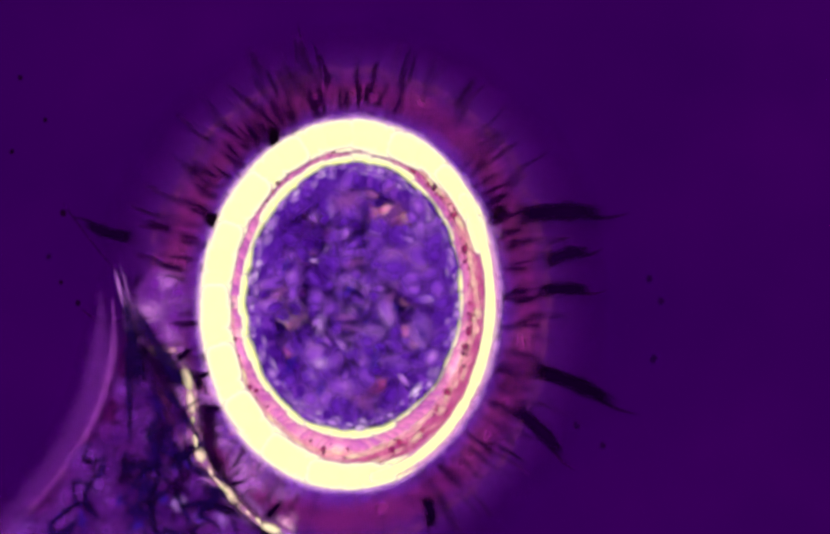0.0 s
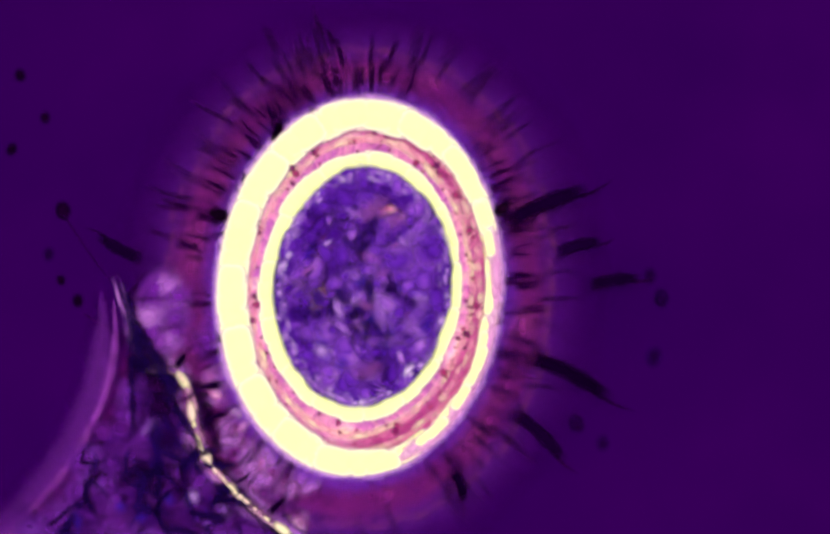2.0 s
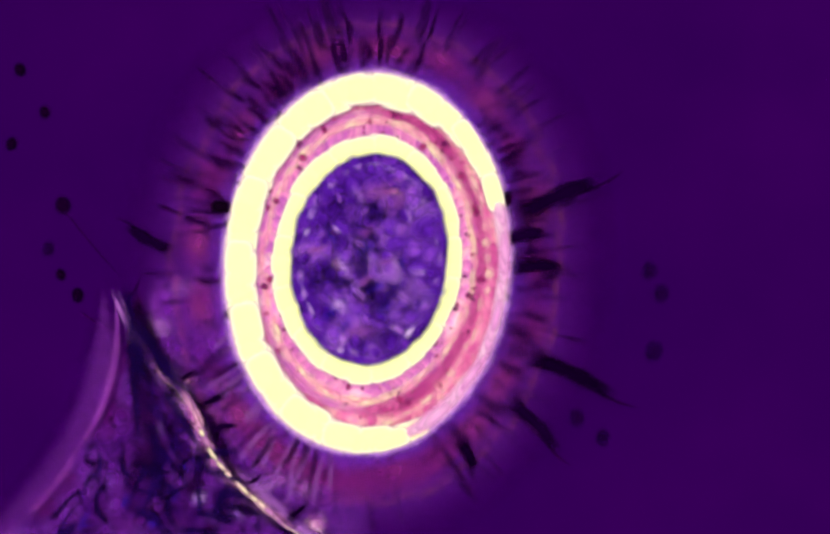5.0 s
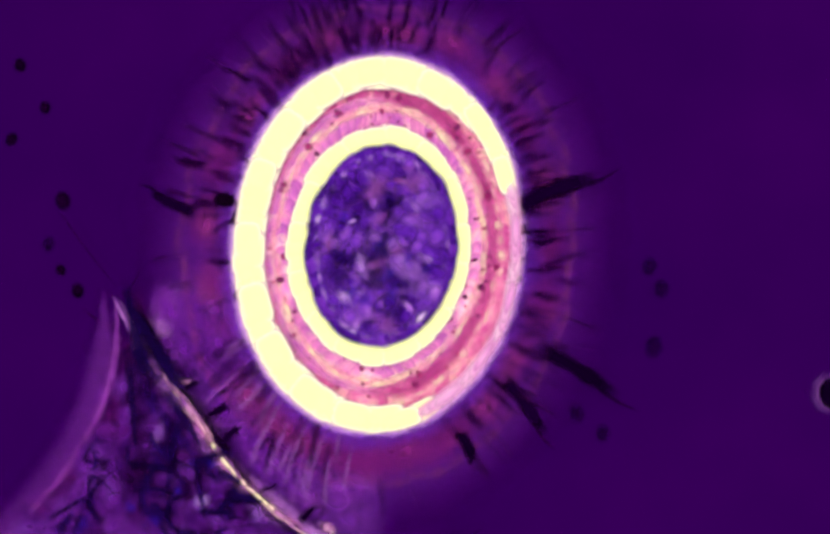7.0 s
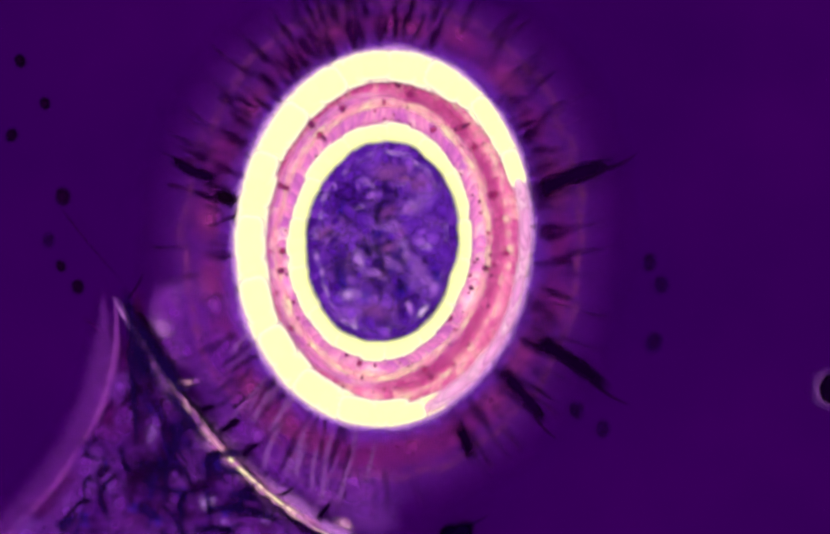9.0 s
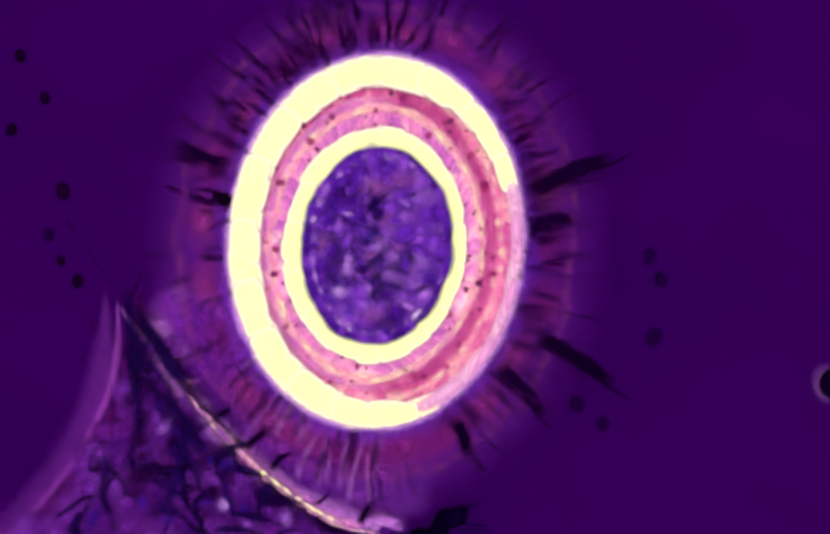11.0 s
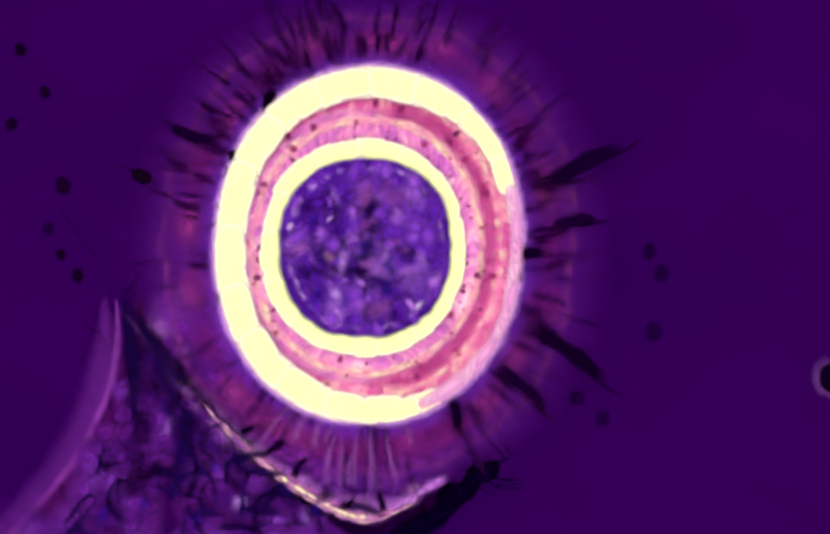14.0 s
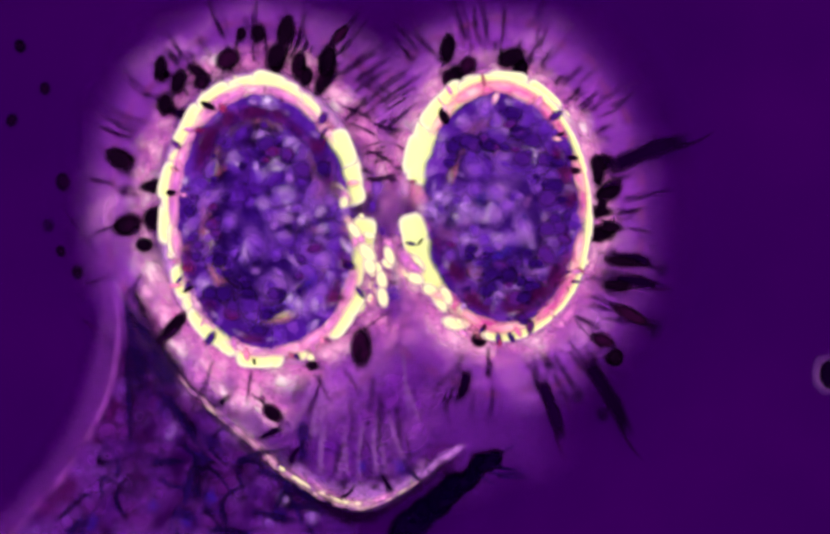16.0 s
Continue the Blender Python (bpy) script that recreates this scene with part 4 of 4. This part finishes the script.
def build_lamella():
    root = thing("lamella", "flat violet lamella with a bright curved edge, beside the cell", "lamella")
    root.location = place(600, 800, 8, 0)

    def follow(ob, fn):
        move(ob, [(t, Matrix.Translation(place(*fn(t)[:2], t, fn(t)[2]) - root.location) @ pose(0, 0, 0, 0, 0, fn(t)[3])) for t in EDGE_TIMES])

    for i in range(90):
        u, k = rng.uniform(0.0, 1), rng.uniform(0.1, 0.5)
        s = rng.uniform(60, 110)
        ob = part("lamella_plate", rng.choice(VEILS), SHEET, root, (s, s * 0.6, 6))

        def at(t, u=u, k=k, i=i):
            q, a = lamella_edge(u, t)
            c = Vector(lerp_rows(OUT_L, min(t, 14.4))[:2])
            p = q.lerp(c, k)
            return p.x, p.y, 0.02 + 0.0005 * i, a
        follow(ob, at)
    for i in range(80):
        u, k = rng.uniform(0.0, 1) ** 0.75, rng.uniform(0.1, 0.48)
        s = rng.uniform(70, 120)
        ob = part("lamella_base", VEILS[i % 3], FILL, root, (s, s * 0.6, 4))

        def at(t, u=u, k=k, i=i):
            q, a = lamella_edge(u, t)
            c = Vector(lerp_rows(OUT_L, min(t, 14.4))[:2])
            p = q.lerp(c, k)
            return p.x, p.y, 0.008 + 0.0002 * i, a
        follow(ob, at)
    # soft lilac glow inside the edge, painted with thin veils
    for i in range(60):
        u, inward = (i + 0.5) / 60, rng.uniform(8, 26)
        k = (1 - 0.75 * max(0, (u - 0.8) / 0.2)) * min(1, 0.05 + u * 4)
        ob = part("lilac_ridge", VEILS[i % 3], LILAC_GLOW, root, (rng.uniform(30, 54), rng.uniform(22, 42) * k, 6))

        def at(t, u=u, i=i, inward=inward):
            q, a = lamella_edge(u, t)
            k = radians(a)
            return q.x - inward * -math.sin(k), q.y - inward * math.cos(k), 0.075 + 0.0004 * i, a
        follow(ob, at)
    for i in range(56):
        u, out = (i + 0.5) / 56, rng.uniform(14, 28)
        ob = part("dark_border", VEILS[i % 3], SHADE, root, (rng.uniform(28, 44), rng.uniform(16, 30), 5))

        def at(t, u=u, i=i, out=out):
            q, a = lamella_edge(u, t)
            k = radians(a)
            return q.x - out * math.sin(k), q.y + out * math.cos(k), 0.1 + 0.0003 * i, a
        follow(ob, at)
    for i in range(84):
        u = 0.2 + 0.7 * (i + rng.uniform(0, 1)) / 84
        b = max(0.0, 1.0 - abs(u - 0.58) * 2.6) * rng.uniform(0.4, 1.25)
        if b < 0.06:
            continue
        if i % 5 in (1, 3):
            b *= 0.35
        ob = part("bright_edge", CAPS[i % 2], EDGE, root, (rng.uniform(12, 28), 2 + 6 * b, 10))
        off = rng.uniform(-3, 3)

        def at(t, u=u, i=i, off=off):
            q, a = lamella_edge(u, t)
            return q.x + off, q.y - off, 0.11 + 0.0006 * (i % 12), a
        follow(ob, at)
    # fat cream drops on the edge: most of them thin out of sight as the lamella spreads
    for i in range(22):
        early = i < 13
        u = 0.38 + 0.5 * i / 12 + rng.uniform(-0.03, 0.03) if early else 0.52 + 0.26 * (i - 13) / 8 + rng.uniform(-0.02, 0.02)
        size = ((rng.uniform(20, 32), rng.uniform(9, 13), 10) if i % 3 == 0 else (rng.uniform(7, 14), rng.uniform(4, 7), 10)) if early else (rng.uniform(8, 20), rng.uniform(3, 5), 10)
        ob = part("cream_drop", CAPS[1 + i % 3], WARM, root, size, "bright cream drop on the edge")
        wob = [(rng.uniform(-0.01, 0.01), rng.uniform(-12, 12)) for _ in EDGE_TIMES]

        def at(t, u=u, i=i, early=early, wob=wob):
            du, da = wob[EDGE_TIMES.index(t)]
            q, a = lamella_edge(u + du, t)
            k = radians(a)
            f = max(0, min(1, 1 - (t - 2 - 0.2 * (i % 5)) / 2.5)) if early else 1
            return q.x + 7 * math.sin(k), q.y - 7 * math.cos(k), 0.135 - 0.1 * (1 - f) + 0.0006 * i, a + da
        follow(ob, at)
    # a pale round lobe above the edge at first, with a bright underside, drawn in later
    for i in range(24):
        a = 6.28 * i / 10
        if i < 20:
            x, y = 308 + (16 + i) * math.cos(a), 590 + (24 + 2 * i) * math.sin(a)
            ob = part("pale_lobe", VEILS[i % 3], SHEET if i % 3 else LILAC_GLOW, root, (rng.uniform(44, 58), rng.uniform(40, 52), 5), "pale violet lobe of the lamella")
        else:
            x, y = 290 + 17 * (i - 20), 662 - 1.2 * (i - 21.5) ** 2
            ob = part("lobe_underside", VEILS[i % 3], EDGE, root, (rng.uniform(16, 24), rng.uniform(8, 12), 6), "bright underside of the lobe")

        def at(t, x=x, y=y, i=i):
            f = max(0, min(1, (t - 2.5) / 3))
            drop = 40 * min(1, t / 1.5) if i >= 20 else 8 * min(1, t / 1.5)
            return x + 30 * f, y + drop + 20 * f, 0.118 + 0.0004 * i - 0.11 * f, -10 + 7 * (i % 4)
        follow(ob, at)
    # a soft pale glow just inside the edge, painted with veils
    for i in range(40):
        u = 0.36 + 0.49 * i / 39
        b = max(0.25, 1.0 - abs(u - 0.58) * 2.4)
        ob = part("pale_band", VEILS[i % 3], BLUSH, root, (rng.uniform(24, 40), (8 + 14 * b) * rng.uniform(0.6, 1.2), 5), "painted pale pink glow along the edge")

        def at(t, u=u, i=i):
            q, a = lamella_edge(u, t)
            k = radians(a)
            return q.x + 8 * math.sin(k), q.y - 8 * math.cos(k), 0.107 + 0.00005 * i, a
        follow(ob, at)
    # dark bars that cross the edge
    for i, u in enumerate((0.31, 0.42, 0.52, 0.69, 0.84)):
        ob = part("dark_bar", SLUGS[i % 4], STRONG, root, (rng.uniform(40, 62), rng.uniform(18, 26), 8), "dark bar across the edge")
        w = [(rng.uniform(-0.015, 0.015), rng.uniform(-12, 12)) for _ in EDGE_TIMES]

        def at(t, u=u, i=i, w=w):
            e = w[EDGE_TIMES.index(t)]
            q, a = lamella_edge(u + e[0], t)
            return q.x + 6, q.y - 6, 0.15 + 0.001 * i, a + 72 + e[1] + 9 * (i % 3)
        follow(ob, at)
    # fat bright beads strung along the edge
    for i in range(14):
        u = 0.36 + 0.42 * i / 13 + rng.uniform(-0.015, 0.015)
        ob = part("edge_bead", CAPS[1 + i % 3], EDGE, root, (rng.uniform(18, 42), rng.uniform(5, 9), 10))
        wob = [rng.uniform(-0.012, 0.012) for _ in EDGE_TIMES]

        def at(t, u=u, i=i, wob=wob):
            q, a = lamella_edge(u + wob[EDGE_TIMES.index(t)], t)
            k = radians(a)
            return q.x + 5 * math.sin(k), q.y - 5 * math.cos(k), 0.125 + 0.0006 * i, a
        follow(ob, at)
    # blush plates that paint a pink glow over the lamella beside the daughters
    for i in range(46):
        u, k = rng.uniform(0.02, 0.42), rng.uniform(0.06, 0.3)
        ob = part("blush_plate", VEILS[i % 3], BLUSH, root, (rng.uniform(36, 70), rng.uniform(24, 40), 5), "blush plate painting pink glow on the lamella")

        def at(t, u=u, k=k, i=i):
            q, a = lamella_edge(u, t)
            c = Vector(lerp_rows(OUT_L, min(t, 14.4))[:2])
            f = max(0, min(1, (t - 14.4) / 0.9))
            p = q.lerp(c, 0.75 + (k - 0.75) * f)
            return p.x, p.y, 0.085 + 0.05 * f + 0.0005 * i, a
        follow(ob, at)
    # and the same painted pink glow below the furrow
    for i in range(10):
        x, y = rng.uniform(560, 960), rng.uniform(575, 635)
        ob = part("blush_plate", VEILS[i % 3], BLUSH, root, (rng.uniform(40, 66), rng.uniform(26, 50), 5), "blush plate painting pink glow on the lamella")

        def at(t, x=x, y=y, i=i):
            f = max(0, min(1, (t - 14.5) / 0.9))
            return x, y - 150 * (1 - f), 0.04 + 0.08 * f + 0.0005 * i, 80 + 7 * i
        follow(ob, at)
    # pink plates along the young lamella, which pale as it spreads
    for i in range(34):
        u, k = rng.uniform(0.42, 0.95), rng.uniform(0.05, 0.3)
        ob = part("pink_plate", VEILS[i % 3], BLUSH if i % 4 == 0 else LILAC_GLOW, root, (rng.uniform(30, 56), rng.uniform(20, 38), 5), "pink plate of the young lamella")

        def at(t, u=u, k=k, i=i):
            q, a = lamella_edge(u, t)
            p = q.lerp(Vector(lerp_rows(OUT_L, min(t, 14.4))[:2]), k)
            f = max(0, min(1, (t - 1) / 5))
            return p.x, p.y, 0.1 - 0.09 * f + 0.0004 * i, a + 60 + 9 * (i % 5)
        follow(ob, at)
    # a painted rosy glow at the lamella's free side, drawn out as the daughters part
    for i in range(10):
        x, y = rng.uniform(840, 1010), rng.uniform(660, 900)
        ob = part("rosy_veil", VEILS[i % 3], OUTER, root, (rng.uniform(110, 160), rng.uniform(100, 140), 5), "painted rosy glow beside the lamella")

        def at(t, x=x, y=y, i=i):
            f = max(0, min(1, (t - 14.8) / 0.8))
            return 760 + (x - 760) * f, 520 + (y - 520) * f, 0.03 + 0.0005 * i, 11 * i
        follow(ob, at)
    # streaks that run down the lamella
    for i in range(36):
        u, k = rng.uniform(0.25, 1), rng.uniform(0.02, 0.3)
        ob = part("streak", SLUGS[i % 4], STREAK if i % 2 else PALE, root, (rng.uniform(70, 170), rng.uniform(12, 26), 8))
        w = [(rng.uniform(-12, 12), rng.uniform(-10, 10)) for _ in EDGE_TIMES]

        def at(t, u=u, k=k, i=i, w=w):
            q, a = lamella_edge(u, t)
            c = Vector(lerp_rows(OUT_L, min(t, 14.4))[:2])
            p = q.lerp(c, k)
            d = c - q
            e = w[EDGE_TIMES.index(t)]
            return p.x + e[0], p.y, 0.115 + 0.0006 * i, math.degrees(math.atan2(-d.y, d.x)) + e[1]
        follow(ob, at)


# ---- neighbours at the corner: a smooth cell edge, and a dark veined cell between ----
def arc_x(y):
    return 222 - 0.00133 * (y - 620) ** 2


def build_neighbours():
    smooth = thing("smooth_neighbour", "large smooth violet cell with a thin pale edge", "cell")
    for i in range(52):
        y = 575 + 480 * i / 51
        for nm, mat, dx, s in (("pale_edge", ARC, -7, 18), ("pale_glow", ARC_GLOW, -30, 46), ("maroon_edge", ARC_SHADE, 34, 50)):
            k = min(1, 0.25 + i / 14)
            ob = part(nm, VEILS[0], mat, smooth, (s * k, s * 1.1, 4))
            ob.location = place(arc_x(y) + dx, y, 0, 0.01 + 0.0008 * i)
    move(smooth, [(t, Matrix.Translation(((7 * min(1, t / 7) + rng.uniform(-2, 2)) * U, -lerp_rows(DRIFT, t)[0] * U, 0))) for t in EDGE_TIMES])

    veined = thing("veined_neighbour", "dark veined cell squeezed between its neighbours", "cell")
    veined.location = place(300, 850, 8, 0)
    times = tuple(x * 0.5 for x in range(33))

    def inside(p, q, t):
        y = 600 + 430 * p
        x0 = arc_x(y) + 25
        best = min((lamella_edge(k / 24, t)[0] for k in range(25)), key=lambda v: abs(v.y - y))
        x1 = max(x0 + 20, best.x - 10)
        return x0 + (x1 - x0) * q, y

    def follow(ob, p, q, z, wob, turn0, spin):
        rows = []
        for t in times:
            x, y = inside(p, q, t)
            rows.append((t, Matrix.Translation(place(x + rng.uniform(-wob, wob), y + rng.uniform(-wob, wob), t, z) - veined.location)
                         @ pose(0, 0, 0, 0, 0, turn0 + rng.uniform(-spin, spin))))
        move(ob, rows)

    for i in range(44):
        p, q = math.sqrt(rng.uniform(0.02, 1)), rng.uniform(0, 1)
        s = rng.uniform(50, 80) * (0.35 + 0.65 * p)
        ob = part("plasm_base", VEILS[i % 3], BASE, veined, (s * 0.8, s, 4))
        follow(ob, p, q, 0.03 + 0.0004 * i, 6, rng.uniform(0, 360), 10)
    for i in range(110):
        p, q = math.sqrt(rng.uniform(0.02, 1)), rng.uniform(0, 1)
        s = rng.uniform(26, 64) * (0.5 + 0.5 * p)
        ob = part("plasm_plate", rng.choice(VEILS), NEAR, veined, (s * 0.8, s, 6))
        follow(ob, p, q, 0.05 + 0.0005 * i, 10, rng.uniform(0, 360), 25)
    for i in range(24):
        p, q = math.sqrt(rng.uniform(0.3, 1)), rng.uniform(0.05, 0.97)
        ln = rng.uniform(24, 60)
        ob = part("vein", rng.choice(WIRES if i % 4 else WORMS), VEIN, veined, (ln, rng.uniform(44, 64) if i % 4 else ln * 0.7, 16), "black-blue vein")
        follow(ob, p, q, 0.125 + 0.0005 * i, 9, rng.choice((0, 90)) + rng.uniform(-35, 35), 16)
    for i in range(12):
        p, q = math.sqrt(rng.uniform(0.15, 1)), rng.uniform(0.1, 0.9)
        ob = part("blue_patch", VEILS[i % 3], BLUE_CLOUD if i % 3 else PALE_CLOUD, veined, (rng.uniform(16, 34), rng.uniform(12, 26), 6), "blue patch of the plasm")
        follow(ob, p, q, 0.12 + 0.0003 * i, 9, rng.uniform(0, 360), 22)
    for i in range(16):
        p, q = math.sqrt(rng.uniform(0.35, 1)), rng.uniform(0.1, 0.95)
        ob = part("vein", SLUGS[i % 4], VEIN, veined, (rng.uniform(50, 120), rng.uniform(26, 44), 12), "black-blue vein")
        follow(ob, p, q, 0.141 + 0.0004 * i, 8, rng.choice((-60, -8, 10, 60, 85)) + rng.uniform(-15, 15), 14)
    # a dark blue band down the side of the lamella
    for i in range(20):
        p = 0.04 + 0.62 * i / 19
        ob = part("dark_band", VEILS[i % 3], DARK_CLOUD, veined, (rng.uniform(34, 58), rng.uniform(14, 24), 6), "blue-black band below the stem")
        follow(ob, p, rng.uniform(0.55, 0.8), 0.136 + 0.0004 * i, 5, -58, 8)
    for i in range(16):
        p, q = math.sqrt(rng.uniform(0.15, 1)), rng.uniform(0.05, 0.95)
        s = rng.uniform(16, 36)
        ob = part("dark_spot", VEILS[1 + i % 2], SHADE, veined, (s, s * 0.8, 12))
        follow(ob, p, q, 0.16 + 0.0005 * i, 12, rng.uniform(0, 360), 30)
    # the dark stem at its tip
    for x, y, ln, w, turn, k in ((232, 525, 215, 46, -80, 1), (238, 570, 215, 42, -60, 1), (244, 640, 220, 30, -86, 0), (300, 720, 160, 36, -56, 0),
                                 (150, 590, 100, 12, -32, 3), (110, 385, 200, 10, -52, 3), (235, 560, 70, 16, 60, 3)):
        ob = part("stem", SLUGS[k], VEIN if w > 20 else FIBRE, veined, (ln, w, w * 0.4), "dark stem")
        move(ob, [(t, Matrix.Translation(place(x + rng.uniform(-4, 4), y + rng.uniform(-14, 14), t, 0.17) - veined.location)
                   @ pose(0, 0, 0, 0, 0, turn + rng.uniform(-3, 3))) for t in times])
    # a dark hollow beside the stem, which closes as the lamella spreads
    for i in range(8):
        ob = part("dark_hollow", VEILS[1 + i % 2], SHADE, veined, (rng.uniform(30, 56), rng.uniform(26, 40), 8), "dark hollow")
        x, y = 262 + 9 * i + rng.uniform(-14, 14), 640 + 13 * i + rng.uniform(-16, 16)
        move(ob, [(t, Matrix.Translation(place(x - 10 * i * min(1, t / 7), y + (40 + 24 * i) * min(1, t / 7), t, 0.155 + 0.001 * i) - veined.location)) for t in EDGE_TIMES])

    # dark patch that creeps up along the lamella late in the clip
    patch = thing("dark_process", "dark ragged cell process beside the lamella", "cell process")
    for i in range(24):
        f = i / 23
        ob = part("dark_lobe", CAPS[1 + i % 3], LOBE, patch, (rng.uniform(30, 52) * (1.1 - 0.4 * f), rng.uniform(18, 32) * (1.1 - 0.4 * f), 12))
        ob.location = ((-90 + 160 * f + rng.uniform(-10, 10)) * U, (-80 + 130 * f + rng.uniform(-10, 10)) * U, 0.05 + 0.002 * i)
        ob.rotation_euler = (0, 0, 0.7 + rng.uniform(-0.4, 0.4))
    for i in range(7):
        ob = part("spike", SLUGS[3], VEIN, patch, (rng.uniform(50, 90), 14, 8))
        ob.location = (rng.uniform(40, 80) * U, rng.uniform(20, 60) * U, 0.06 + 0.002 * i)
        ob.rotation_euler = (0, 0, rng.uniform(-0.9, 0.8))
    trail = [(0, 760, 1130), (4.2, 770, 1110), (6.5, 780, 1085), (9, 800, 1050), (11.5, 790, 1010), (12.5, 800, 990), (13.5, 815, 965), (14, 850, 935), (14.9, 860, 915), (15.5, 850, 920), (16, 855, 915)]
    move(patch, [(t, Matrix.Translation(place(x, y, t, 0.0))) for t, x, y in trail])


# ---- particles on the dish ----
def build_particles():
    for x, y, s, mat in ((38, 146, 13, SPOT), (85, 226, 12, SPOT), (22, 286, 13, SPOT), (119, 402, 17, SPOT), (92, 484, 14, FAINT), (115, 533, 11, SPOT), (147, 572, 14, SPOT),
                         (1249, 568, 17, FAINT), (1227, 526, 17, FAINT), (1139, 841, 16, FAINT), (1089, 804, 18, FAINT), (1235, 678, 20, FAINT)):
        me = skin(CAPS[1], mat)
        ob = tagged(new("particle", me), "small dark particle lying on the dish" if mat is SPOT else "faint dark particle lying on the dish", "particle", "particles on the dish")
        ob.scale = (s * U, s * 1.25 * U, 8 * U)
        turn, late = rng.uniform(-28, 28), 1.5 if x in (119, 1249, 1089) else 3.5
        at = place(x, y, 0, 0.003)
        move(ob, [(t, Matrix.Translation((at.x, at.y, 0.003 - 0.012 * max(0, 1 - t / late))) @ pose(0, 0, 0, 0, 0, turn)) for t in (0, 1.5, 3.5, 4.5, 16)])
    drifter = thing("black_droplet", "black round droplet with a painted pale halo on the dish", "droplet")
    part("droplet", CAPS[0], INK, drifter, (22, 30, 14)).location = (0, 0, 0.02)
    # the droplet's bright halo, painted as a pale disc under it
    part("pale_ring", VEILS[0], LILAC_GLOW, drifter, (46, 54, 5)).location = (0, 0, 0.003)
    move(drifter, [(t, Matrix.Translation(place(x, 765 - lerp_rows(DRIFT, t)[0], t, 0))) for t, x in ((0, 1700), (4.2, 1650), (6.3, 1566), (9, 1566), (16, 1566))])


build_dish()
build_cell()
build_strong_fibres()
build_lamella()
build_neighbours()
build_particles()


def motions():
    for ob, rows in MOVES:
        walk(ob, rows)


motions()
